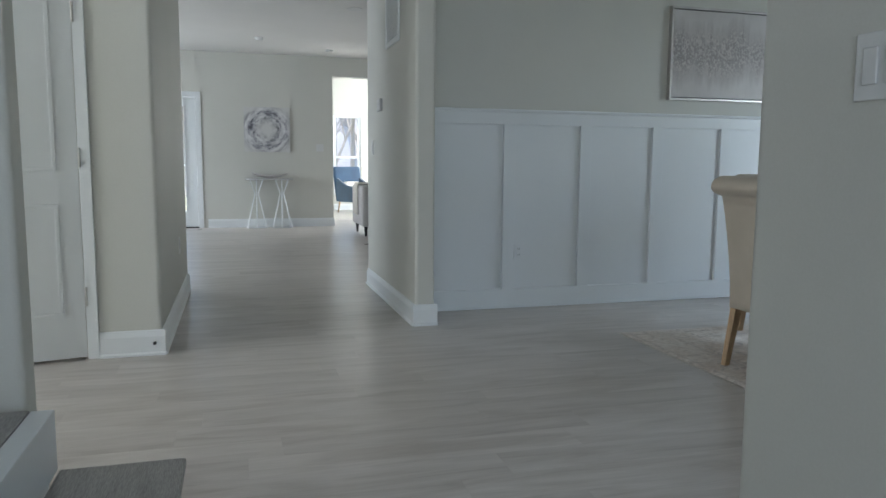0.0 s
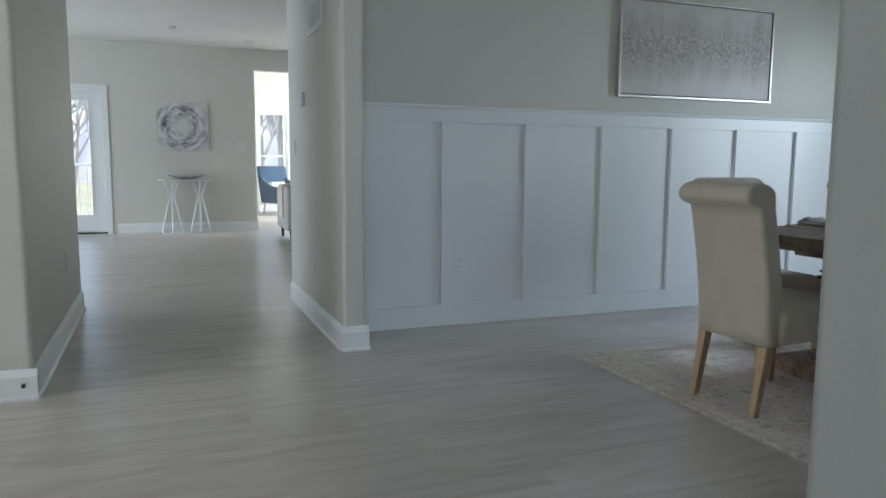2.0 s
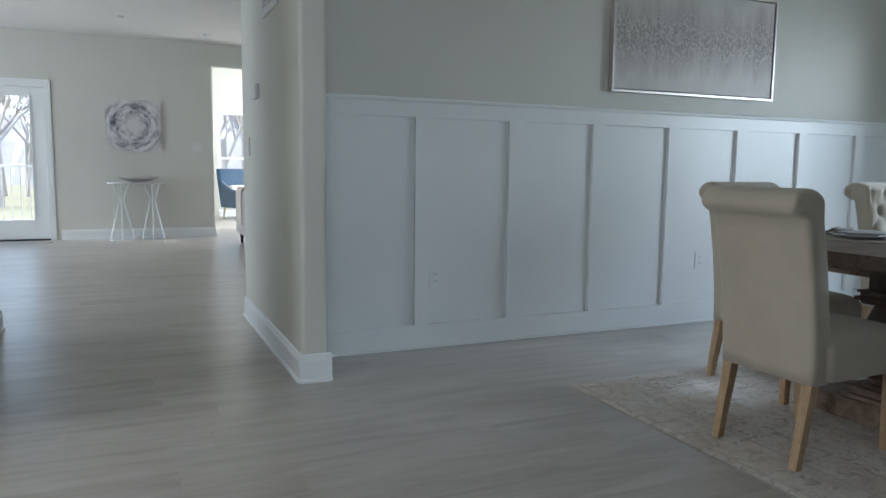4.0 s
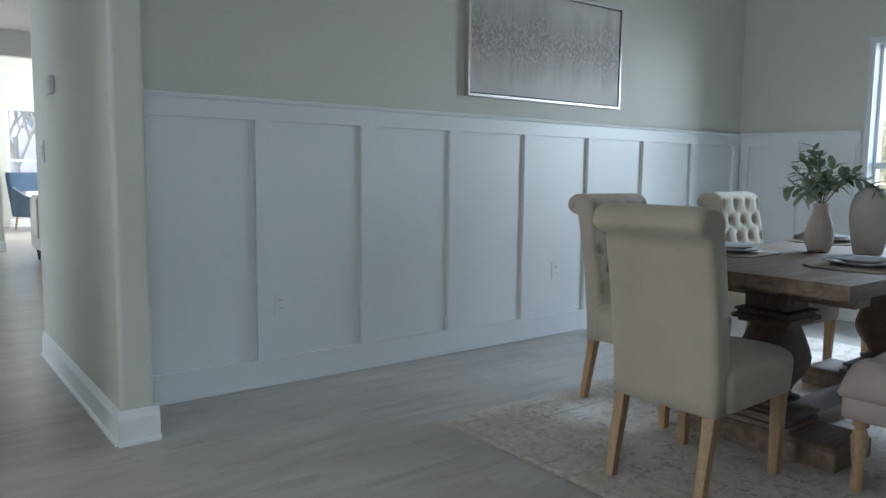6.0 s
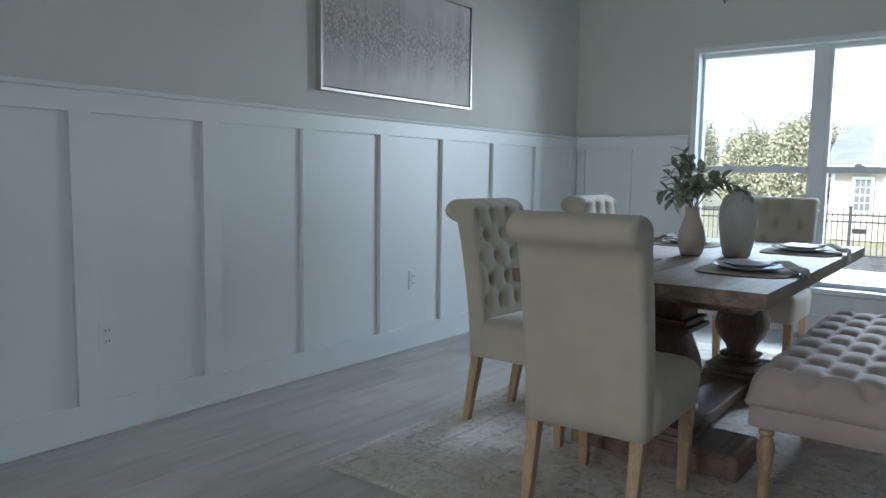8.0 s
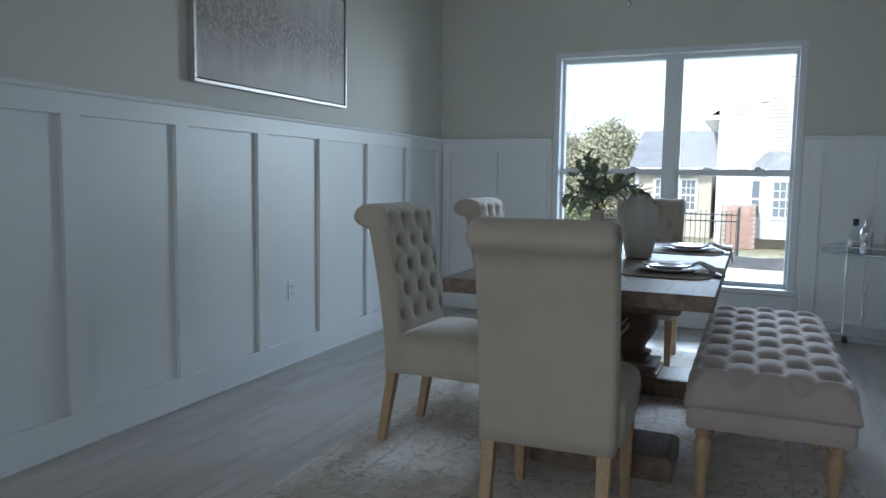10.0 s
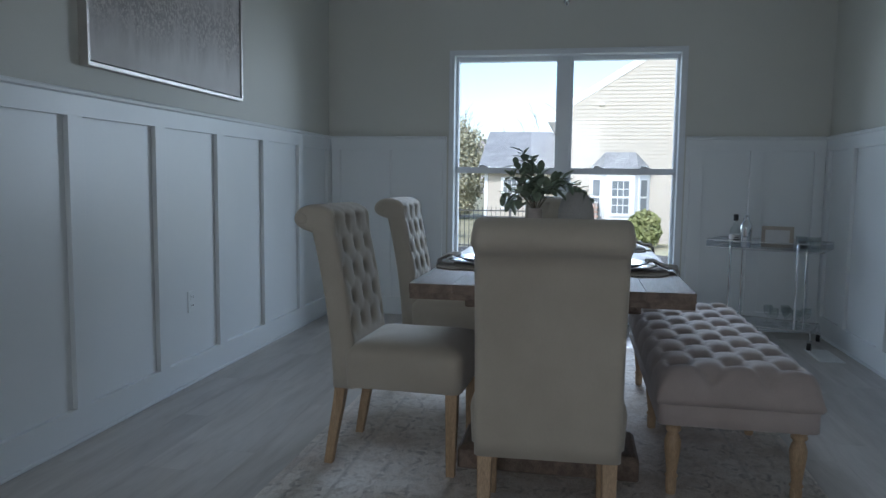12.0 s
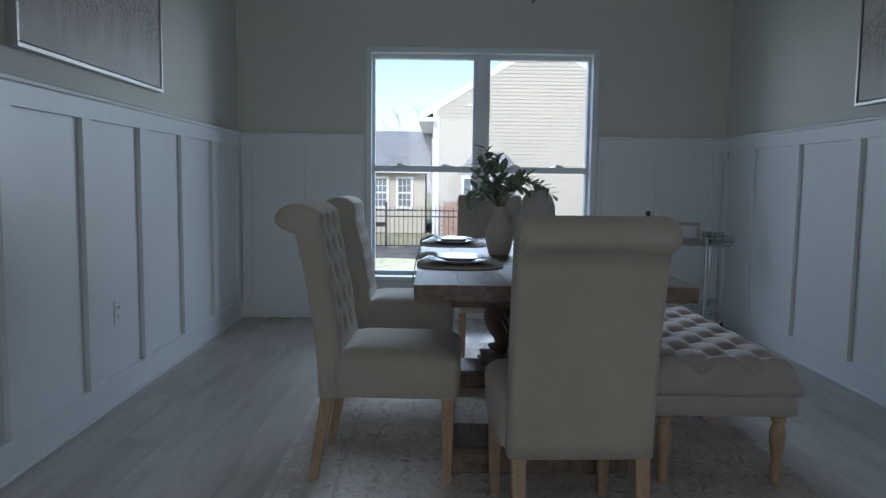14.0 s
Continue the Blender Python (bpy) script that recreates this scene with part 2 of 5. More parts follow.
def rug_material():
    m, t, s = nodes_of("faded_vintage_rug")
    v = place(t)
    warp = noise_tex(t, v, 5, 3)
    cell = add(t, "ShaderNodeTexVoronoi", {"Vector": v, "Scale": 7.5, "Randomness": 0.35}, feature="DISTANCE_TO_EDGE").outputs[0]
    curl = add(t, "ShaderNodeTexWave", {"Vector": v, "Scale": 4.5, "Distortion": 16.0, "Detail": 3.0, "Detail Scale": 2.2}, wave_type="RINGS").outputs[1]
    wear = noise_tex(t, v, 2.3, 5, 0.65)
    speck = noise_tex(t, v, 150, 3)
    weft = noise_tex(t, place(t, (4, 60, 1)), 9, 3)
    base = ramp(t, wear, ((0.32, (0.56, 0.48, 0.41)), (0.50, (0.76, 0.70, 0.64)), (0.68, (0.86, 0.83, 0.79))))
    motif = calc(t, "MULTIPLY", ramp(t, curl, ((0.50, (0, 0, 0)), (0.72, (1, 1, 1)))), ramp(t, cell, ((0.02, (1, 1, 1)), (0.12, (0.25, 0.25, 0.25)))))
    fade = ramp(t, noise_tex(t, v, 4.2, 4, 0.6), ((0.34, (0, 0, 0)), (0.56, (1, 1, 1))))
    col = blend(t, calc(t, "MULTIPLY", calc(t, "MULTIPLY", motif, fade), 0.75), base, (0.36, 0.325, 0.305))
    blotch = ramp(t, noise_tex(t, v, 17, 6, 0.7, 1.2), ((0.50, (0, 0, 0)), (0.64, (1, 1, 1))))
    col = blend(t, calc(t, "MULTIPLY", blotch, 0.5), col, (0.47, 0.39, 0.325))
    sep = add(t, "ShaderNodeSeparateXYZ", {0: v})
    dx = calc(t, "SUBTRACT", 1.52, calc(t, "ABSOLUTE", sep.outputs[0]))
    dy = calc(t, "SUBTRACT", 0.98, calc(t, "ABSOLUTE", sep.outputs[1]))
    edge = calc(t, "MINIMUM", dx, dy)
    lines = ramp(t, calc(t, "MULTIPLY", edge, 2.0), ((0.0, (0, 0, 0)), (0.05, (0.1, 0.1, 0.1)), (0.07, (0.8, 0.8, 0.8)), (0.09, (0.1, 0.1, 0.1)), (0.46, (0.05, 0.05, 0.05)), (0.48, (0.8, 0.8, 0.8)), (0.51, (0.0, 0.0, 0.0))))
    col = blend(t, calc(t, "MULTIPLY", lines, calc(t, "MULTIPLY_ADD", warp, 0.6)), col, (0.50, 0.46, 0.43))
    dark = ramp(t, speck, ((0.52, (0, 0, 0)), (0.68, (1, 1, 1))))
    col = blend(t, calc(t, "MULTIPLY", dark, 0.32), col, (0.27, 0.24, 0.215))
    col = blend(t, 0.35, col, ramp(t, weft, ((0.3, (0.15, 0.15, 0.15)), (0.7, (0.85, 0.85, 0.85)))), "OVERLAY")
    t.links.new(col, s.inputs["Base Color"])
    s.inputs["Roughness"].default_value = 0.95
    bump(t, s, calc(t, "ADD", speck, weft), 0.5, 0.003)
    return m


def band_painting():
    """A pale canvas with a band of mottled grey flecks that drips up and down."""
    m, t, s = nodes_of("abstract_grey_canvas")
    v = place(t)
    sep = add(t, "ShaderNodeSeparateXYZ", {0: v})
    drip = noise_tex(t, place(t, (1, 1, 0.12)), 9, 4, 0.6)
    drip2 = noise_tex(t, place(t, (1, 1, 0.05)), 22, 3)
    high = calc(t, "ADD", calc(t, "ABSOLUTE", calc(t, "SUBTRACT", sep.outputs[2], 0.02)), calc(t, "MULTIPLY", calc(t, "SUBTRACT", calc(t, "ADD", drip, calc(t, "MULTIPLY", drip2, 0.5)), 0.75), 0.38))
    veil = ramp(t, calc(t, "MULTIPLY", high, 2.2), ((0.12, (1, 1, 1)), (0.55, (0, 0, 0))))
    col = ramp(t, noise_tex(t, place(t, (1, 1, 0.5)), 3.5, 4), ((0.3, (0.52, 0.50, 0.485)), (0.7, (0.64, 0.615, 0.60))))
    col = blend(t, calc(t, "MULTIPLY", veil, 0.8), col, (0.27, 0.245, 0.24))
    fleck = noise_tex(t, place(t, (1, 1, 0.8)), 72, 4, 0.75)
    core = ramp(t, calc(t, "MULTIPLY", high, 2.2), ((0.20, (1, 1, 1)), (0.44, (0, 0, 0))))
    pale = calc(t, "MULTIPLY", ramp(t, fleck, ((0.475, (0, 0, 0)), (0.57, (1, 1, 1)))), core)
    col = blend(t, calc(t, "MULTIPLY", pale, 0.62), col, (0.70, 0.66, 0.63))
    deep = calc(t, "MULTIPLY", ramp(t, noise_tex(t, v, 85, 3, 0.7), ((0.60, (0, 0, 0)), (0.70, (1, 1, 1)))), core)
    col = blend(t, calc(t, "MULTIPLY", deep, 0.6), col, (0.10, 0.09, 0.09))
    t.links.new(col, s.inputs["Base Color"])
    s.inputs["Roughness"].default_value = 0.5
    bump(t, s, fleck, 0.3, 0.002)
    return m


def ring_painting():
    m, t, s = nodes_of("swirled_ring_canvas")
    v = place(t)
    sep = add(t, "ShaderNodeSeparateXYZ", {0: v})
    x, z = sep.outputs[0], sep.outputs[2]
    r = calc(t, "SQRT", calc(t, "ADD", calc(t, "MULTIPLY", x, x), calc(t, "MULTIPLY", z, z)))
    r2 = calc(t, "ADD", r, calc(t, "MULTIPLY", calc(t, "SUBTRACT", noise_tex(t, v, 4.0, 3), 0.5), 0.12))
    # brush strokes that run round the middle
    polar = add(t, "ShaderNodeCombineXYZ", {0: calc(t, "MULTIPLY", calc(t, "DIVIDE", x, r), 0.7), 1: calc(t, "MULTIPLY", calc(t, "DIVIDE", z, r), 0.7), 2: calc(t, "MULTIPLY", r, 6.5)}).outputs[0]
    sweep = noise_tex(t, polar, 1.5, 4, 0.6)
    fine = noise_tex(t, polar, 4.0, 4, 0.65)
    tone = calc(t, "ADD", calc(t, "MULTIPLY", sweep, 0.65), calc(t, "MULTIPLY", fine, 0.35))
    stroke = ramp(t, tone, ((0.38, (0.07, 0.07, 0.085)), (0.46, (0.27, 0.27, 0.30)), (0.53, (0.54, 0.54, 0.55)), (0.62, (0.70, 0.70, 0.70))))
    zone = ramp(t, calc(t, "MULTIPLY", r2, 2.0), ((0.14, (0, 0, 0)), (0.30, (0.55, 0.55, 0.55)), (0.42, (1, 1, 1)), (0.66, (1, 1, 1)), (0.80, (0.35, 0.35, 0.35)), (0.90, (0, 0, 0))))
    col = blend(t, zone, (0.62, 0.62, 0.60), stroke)
    t.links.new(col, s.inputs["Base Color"])
    s.inputs["Roughness"].default_value = 0.6
    return m


def clear_material(name, tint=(1, 1, 1), gloss=0.05, rough=0.02):
    """Thin clear glass: lets light straight through and mirrors a little, more at a glance."""
    m, t, s = nodes_of(name)
    out = t.nodes["Material Output"]
    a = add(t, "ShaderNodeBsdfTransparent", {0: (*tint, 1)})
    b = add(t, "ShaderNodeBsdfGlossy", {"Roughness": rough})
    face = add(t, "ShaderNodeLayerWeight", {0: 0.5}).outputs["Facing"]
    f = calc(t, "ADD", calc(t, "MULTIPLY", calc(t, "POWER", face, 4.0), 0.55), gloss, True)
    mix = add(t, "ShaderNodeMixShader", {0: f, 1: a.outputs[0], 2: b.outputs[0]})
    t.links.new(mix.outputs[0], out.inputs[0])
    return m


FLOOR, RUG, ART, RING_ART = floor_material(), rug_material(), band_painting(), ring_painting()
GLASS = clear_material("window_glass", (0.97, 0.98, 0.98), 0.02)
ACRYLIC = clear_material("clear_acrylic", (0.96, 0.97, 0.98), 0.05)
CRYSTAL = clear_material("clear_bottle_glass", (0.93, 0.95, 0.95), 0.08)


# ---- building helpers ----
def mesh_of(name, bm, material, smooth=False):
    bmesh.ops.recalc_face_normals(bm, faces=bm.faces)
    me = bpy.data.meshes.new(name)
    bm.to_mesh(me)
    bm.free()
    me.materials.append(material)
    if smooth:
        for p in me.polygons:
            p.use_smooth = True
    return me


def part(name, bm, material, parent, label="", smooth=False):
    ob = new(name, mesh_of(name, bm, material, smooth))
    ob.parent = parent
    return tagged(ob, label)


def piece(name, me, parent, x, y, z, rz=0.0):
    """One more of a shared mesh, as a part of its own."""
    ob = new(name, me)
    ob.parent = parent
    ob.location, ob.rotation_euler = (x, y, z), (0, 0, radians(rz))
    return ob


def thing(name, label, category, at=(0, 0, 0), rz=0.0, group="", kind=""):
    ob = new(name)
    ob.empty_display_size = 0.1
    ob.location, ob.rotation_euler = at, (0, 0, radians(rz))
    return tagged(ob, label, category, group, kind)


def structure(name, bm, material, label="", smooth=False):
    return tagged(new(name, mesh_of(name, bm, material, smooth)), label, "", "", "structure")


def box(x0, x1, y0, y1, z0, z1, bevel=0.0, bm=None, segments=2):
    own = bmesh.new()
    bmesh.ops.create_cube(own, size=1)
    for v in own.verts:
        v.co = ((x0 + x1) / 2 + v.co.x * (x1 - x0), (y0 + y1) / 2 + v.co.y * (y1 - y0), (z0 + z1) / 2 + v.co.z * (z1 - z0))
    if bevel:
        bmesh.ops.bevel(own, geom=own.edges[:], offset=bevel, segments=segments, affect="EDGES", profile=0.6)
    if bm is None:
        return own
    me = bpy.data.meshes.new("t")
    own.to_mesh(me)
    own.free()
    bm.from_mesh(me)
    bpy.data.meshes.remove(me)
    return bm


def boxes(*rows, bevel=0.0):
    bm = bmesh.new()
    for r in rows:
        box(*r, bevel=bevel, bm=bm)
    return bm


def lathe(profile, steps=24, bm=None, at=(0, 0, 0), square=0.0):
    """A turned shape from rows of (radius, height); square > 0 makes its plan a rounded square."""
    bm = bm or bmesh.new()
    rings = []
    for r, z in profile:
        ring = []
        for k in range(steps):
            a = 2 * math.pi * (k + 0.5) / steps
            c, s = math.cos(a), math.sin(a)
            f = 1.0
            if square:
                f = 1 / (abs(c) ** square + abs(s) ** square) ** (1 / square)
            ring.append(bm.verts.new((at[0] + r * f * c, at[1] + r * f * s, at[2] + z)))
        rings.append(ring)
    for a, b in zip(rings, rings[1:]):
        for k in range(steps):
            bm.faces.new((a[k], a[(k + 1) % steps], b[(k + 1) % steps], b[k]))
    bm.faces.new(rings[0][::-1])
    bm.faces.new(rings[-1])
    return bm


def rod(a, b, r0, r1=None, sides=8, bm=None):
    bm = bm or bmesh.new()
    a, b = Vector(a), Vector(b)
    r1 = r0 if r1 is None else r1
    q = (b - a).to_track_quat("Z", "Y")
    rings = []
    for p, r in ((a, r0), (b, r1)):
        rings.append([bm.verts.new(p + q @ Vector((r * math.cos(2 * math.pi * k / sides), r * math.sin(2 * math.pi * k / sides), 0))) for k in range(sides)])
    for k in range(sides):
        bm.faces.new((rings[0][k], rings[0][(k + 1) % sides], rings[1][(k + 1) % sides], rings[1][k]))
    bm.faces.new(rings[0][::-1])
    bm.faces.new(rings[1])
    return bm


def rings_mesh(rings, bm=None, close=True):
    """Skin over rings of equally many points."""
    bm = bm or bmesh.new()
    vs = [[bm.verts.new(p) for p in r] for r in rings]
    n = len(vs[0])
    for a, b in zip(vs, vs[1:]):
        for k in range(n):
            bm.faces.new((a[k], a[(k + 1) % n], b[(k + 1) % n], b[k]))
    if close:
        bm.faces.new(vs[0][::-1])
        bm.faces.new(vs[-1])
    return bm


def rounded(hx, hy, r, n=5):
    """Outline of a rounded rectangle."""
    out = []
    for sx, sy, a0 in ((1, 1, 0), (-1, 1, 90), (-1, -1, 180), (1, -1, 270)):
        for k in range(n + 1):
            a = radians(a0 + 90 * k / n)
            out.append((sx * (hx - r) + r * math.cos(a), sy * (hy - r) + r * math.sin(a)))
    return out


def skirted(profile, run, axis, face, sign):
    """A moulding with the given (out, height) profile along x or y on the wall plane 'face', standing out by sign."""
    bm = bmesh.new()
    ends = []
    for u in run:
        ends.append([bm.verts.new((u, face + sign * o, z) if axis == "x" else (face + sign * o, u, z)) for o, z in profile])
    n = len(profile)
    for k in range(n):
        bm.faces.new((ends[0][k], ends[0][(k + 1) % n], ends[1][(k + 1) % n], ends[1][k]))
    bm.faces.new(ends[0][::-1])
    bm.faces.new(ends[1])
    return bm


BASE_PROFILE = ((0, 0), (0.026, 0), (0.026, 0.012), (0.016, 0.02), (0.016, 0.105), (0.011, 0.12), (0.006, 0.135), (0, 0.14))


def baseboard(run, axis, face, sign):
    return structure("baseboard", skirted(BASE_PROFILE, run, axis, face, sign), TRIM)


# ---- the house: walls, openings, ceilings ----
C = 2.80          # ceiling height
NORTH, SOUTH, EAST = 4.895, 1.10, 6.47   # inner faces of the dining room
HALL_E, HALL_W = 1.38, -0.13             # faces of the hall
FAR = 12.24                              # far wall of the great room



def bullnose(x0, x1, y0, y1, corners, r=0.022):
    """A wall block of full height whose named corners (sx, sy) are rounded."""
    ring = []
    for sx, sy, a0 in ((1, 1, 0), (-1, 1, 90), (-1, -1, 180), (1, -1, 270)):
        x, y = (x1 if sx > 0 else x0), (y1 if sy > 0 else y0)
        if (sx, sy) in corners:
            for k in range(7):
                a = radians(a0 + 15 * k)
                ring.append((x - sx * r + r * math.cos(a), y - sy * r + r * math.sin(a)))
        else:
            ring.append((x, y))
    bm = rings_mesh([[(x, y, z) for x, y in ring] for z in (0, C)])
    for f in bm.faces:
        f.smooth = False
    return bm


def wall_sections(name, rows, label):
    top = thing(name, label, "", kind="structure")
    for row in rows:
        part("wall_section", box(*row), WALL, top)
    return top


structure("wall_dining_north", boxes((1.51, 6.64, NORTH, 5.01, 0, C)), WALL, "pale greige painted wall above white panelling")
structure("wall_dining_south", boxes((1.51, 6.64, 0.98, SOUTH, 0, C)), WALL, "pale greige painted wall above white panelling")
wall_sections("wall_dining_east", ((EAST, 6.64, 3.885, NORTH, 0, C), (EAST, 6.64, SOUTH, 2.125, 0, C), (EAST, 6.64, 2.125, 3.885, 0, 0.300), (EAST, 6.64, 2.125, 3.885, 2.09, C)), "pale greige painted wall round a double window")
structure("wall_hall_east", bullnose(HALL_E, 1.51, 4.455, 6.2, ((-1, -1), (1, -1))), WALL, "greige wall end beside the hall")
structure("wall_foyer_east", bullnose(HALL_E, 1.51, -3, 1.308, ((-1, 1), (1, 1))), WALL, "greige wall end beside the foyer")
hall_west = wall_sections("wall_hall_west", ((-0.50, HALL_W - 0.12, 4.11, 4.23, 0, C), (-1.30, -0.50, 4.11, 4.23, 2.06, C), (-4.0, -1.30, 4.11, 4.23, 0, C), (-6, HALL_W - 0.12, 6.13, 6.25, 0, C)), "greige wall with a closet doorway")
part("wall_section", bullnose(HALL_W - 0.12, HALL_W, 4.11, 6.25, ((1, -1),)), WALL, hall_west)
structure("wall_stair", bullnose(-4.0, -0.312, 2.2, 2.33, ((1, -1), (1, 1))), WALL, "painted wall beside the stairs")
structure("wall_foyer_west", boxes((-4.12, -4.0, -3, 6.13, 0, C)), WALL)
structure("wall_foyer_south", boxes((-4.0, 1.51, -3.12, -3, 0, C)), WALL)
structure("wall_great_south", boxes((1.51, 6.6, 6.08, 6.2, 0, C)), WALL)
structure("wall_great_east", boxes((6.6, 6.72, 6.08, FAR + 0.14, 0, C)), WALL)
structure("wall_great_west", boxes((-6.12, -6, 6.13, FAR + 0.14, 0, C)), WALL)
wall_sections("wall_great_north", ((-6, -1.22, FAR, FAR + 0.14, 0, C), (-1.22, -0.30, FAR, FAR + 0.14, 2.10, C), (-0.30, 1.845, FAR, FAR + 0.14, 0, C), (1.845, 4.2, FAR, FAR + 0.14, 2.48, C), (4.2, 6.6, FAR, FAR + 0.14, 0, C)), "greige wall with a glazed door and a wide opening")
wall_sections("wall_sunroom_north", ((1.4, 2.40, 16.5, 16.64, 0, 3.3), (3.02, 6.2, 16.5, 16.64, 0, 3.3), (2.40, 3.02, 16.5, 16.64, 0, 0.35), (2.40, 3.02, 16.5, 16.64, 2.14, 3.3)), "pale sunroom wall round a window")
structure("wall_sunroom_west", boxes((1.26, 1.4, FAR + 0.14, 16.64, 0, 3.3)), WALL)
structure("wall_sunroom_east", boxes((6.0, 6.14, FAR + 0.14, 16.5, 0, 3.3)), WALL)
structure("ceiling_sunroom", boxes((1.26, 6.2, FAR, 16.64, 3.3, 3.4)), CEIL)
structure("ceiling", boxes((-6.12, 6.72, -3.12, FAR + 0.14, C, C + 0.1)), CEIL, "flat white ceiling")

baseboard((4.455, 6.2), "y", HALL_E, -1)
baseboard((HALL_E - 0.016, 1.51 + 0.016), "x", 4.455, -1)
baseboard((4.455, NORTH), "y", 1.51, 1)
baseboard((4.11, 6.25), "y", HALL_W, 1)
baseboard((-0.445, HALL_W + 0.016), "x", 4.11, -1)
baseboard((-0.18, 1.845), "x", FAR, -1)
baseboard((-4.0, -1.36), "x", 4.11, -1)
baseboard((-3, 1.308), "y", HALL_E, -1)
baseboard((2.2, 2.33), "y", -0.312, 1)
baseboard((FAR, FAR + 0.14), "y", 1.845, 1)
baseboard((1.51, 6.6), "x", 6.2, 1)
baseboard((2.40, 6.0), "x", 16.5, -1)

CAP_PROFILE = ((0, 1.335), (0.025, 1.335), (0.025, 1.418), (0.037, 1.424), (0.039, 1.436), (0.033, 1.442), (0, 1.442))


def panelling(name, run, axis, face, sign, stiles, gaps=()):
    """Board-and-batten panelling: backing, base, rail with cap, and its upright battens."""
    top = thing(name, "white board-and-batten panelling with a capped rail", "", kind="structure")

    def on_wall(u0, u1, o0, o1, z0, z1, bevel=0.0):
        a, b = sorted((face + sign * o0, face + sign * o1))
        return box(u0, u1, a, b, z0, z1, bevel) if axis == "x" else box(a, b, u0, u1, z0, z1, bevel)
    for u0, u1, z1 in gaps or ((*run, 1.335),):
        part("panel_backing", on_wall(u0, u1, 0, 0.003, 0.14, z1), TRIM, top)
        part("base_rail", on_wall(u0, u1, 0, 0.025, 0, 0.142, 0.002), TRIM, top)
        part("shoe_moulding", on_wall(u0, u1, 0.025, 0.036, 0, 0.016, 0.004), TRIM, top)
        if z1 > 1.3:
            part("cap_rail", skirted(CAP_PROFILE, (u0, u1), axis, face, sign), TRIM, top)
    for u0, u1 in stiles:
        part("batten", on_wall(u0, u1, 0.003, 0.0265, 0.142, 1.335, 0.0015), TRIM, top)
    return top


panelling("panelling_north", (1.536, EAST), "x", NORTH, -1, [(1.536, 1.60)] + [(2.132 + 0.603 * k, 2.220 + 0.603 * k) for k in range(7)] + [(6.36, 6.45)])
panelling("panelling_south", (1.51, EAST), "x", SOUTH, 1, [(5.91 - 0.645 * k, 6.0 - 0.645 * k) for k in range(7)] + [(6.38, 6.45)])
panelling("panelling_east", (SOUTH, NORTH), "y", EAST, -1, [(1.13, 1.20), (1.55, 1.64), (1.975, 2.065), (3.945, 4.035), (4.37, 4.46), (4.79, 4.86)], ((SOUTH + 0.02, 2.095, 1.335), (3.915, NORTH - 0.02, 1.335), (2.095, 3.915, 0.285)))

# ---- floor ----
floor = structure("floor", boxes((-6.12, 6.6, -3.12, 16.6, -0.12, -0.005)), MORTAR, "greyed oak vinyl plank floor")

# ---- dining window ----
window = thing("window_1", "white vinyl double-hung twin window, closed", "", kind="structure")
for y0, y1 in ((2.125, 2.150), (3.860, 3.885)):
    part("window_jamb", box(EAST - 0.004, 6.64, y0, y1, 0.325, 2.09), VINYL, window)
part("window_head", box(EAST - 0.004, 6.64, 2.150, 3.860, 2.066, 2.09), VINYL, window)
part("window_trim", boxes((EAST - 0.008, EAST, 2.106, 2.125, 0.335, 2.106), (EAST - 0.008, EAST, 3.885, 3.900, 0.335, 2.106), (EAST - 0.008, EAST, 2.125, 3.885, 2.09, 2.106)), VINYL, window)
part("window_sill", box(EAST - 0.035, 6.64, 2.10, 3.91, 0.300, 0.335, 0.004), VINYL, window)
part("window_mullion", box(6.545, 6.64, 2.962, 3.048, 0.335, 2.066, 0.004), VINYL, window)
for y0, y1 in ((2.150, 2.962), (3.048, 3.860)):
    sash = part("window_frame", boxes((6.56, 6.63, y0, y0 + 0.022, 0.335, 2.066), (6.56, 6.63, y1 - 0.022, y1, 0.335, 2.066), (6.56, 6.63, y0 + 0.022, y1 - 0.022, 2.032, 2.066), (6.56, 6.63, y0 + 0.022, y1 - 0.022, 0.335, 0.368), bevel=0.002), VINYL, window)
    part("meeting_rail", box(6.548, 6.625, y0 + 0.022, y1 - 0.022, 1.155, 1.203, 0.003), VINYL, sash)
    for f in (0.28, 0.72):
        yl = y0 + f * (y1 - y0)
        part("sash_lock", boxes((6.55, 6.585, yl - 0.035, yl + 0.035, 1.203, 1.211), (6.555, 6.575, yl - 0.012, yl + 0.03, 1.211, 1.222), bevel=0.002), PLASTIC, sash)
    for z0, z1, x in ((0.368, 1.155, 6.595), (1.203, 2.032, 6.612)):
        p = part("pane", box(x, x + 0.004, y0 + 0.022, y1 - 0.022, z0, z1), GLASS, sash)
        p.visible_shadow = False

# ---- closet door, ajar ----
door = thing("door_1", "white two-panel closet door standing ajar", "door", (-0.505, 4.095, 0), 0, kind="structure")
leaf = part("door_leaf", boxes((-0.76, 0, 0, 0.035, 0.014, 2.04), bevel=0.002), TRIM, door)
for z0, z1 in ((0.24, 0.83), (1.0, 1.86)):
    part("panel_moulding", boxes((-0.66, -0.10, -0.006, 0, z0, z0 + 0.02), (-0.66, -0.10, -0.006, 0, z1 - 0.02, z1), (-0.66, -0.64, -0.006, 0, z0 + 0.02, z1 - 0.02), (-0.12, -0.10, -0.006, 0, z0 + 0.02, z1 - 0.02), bevel=0.002), TRIM, leaf)
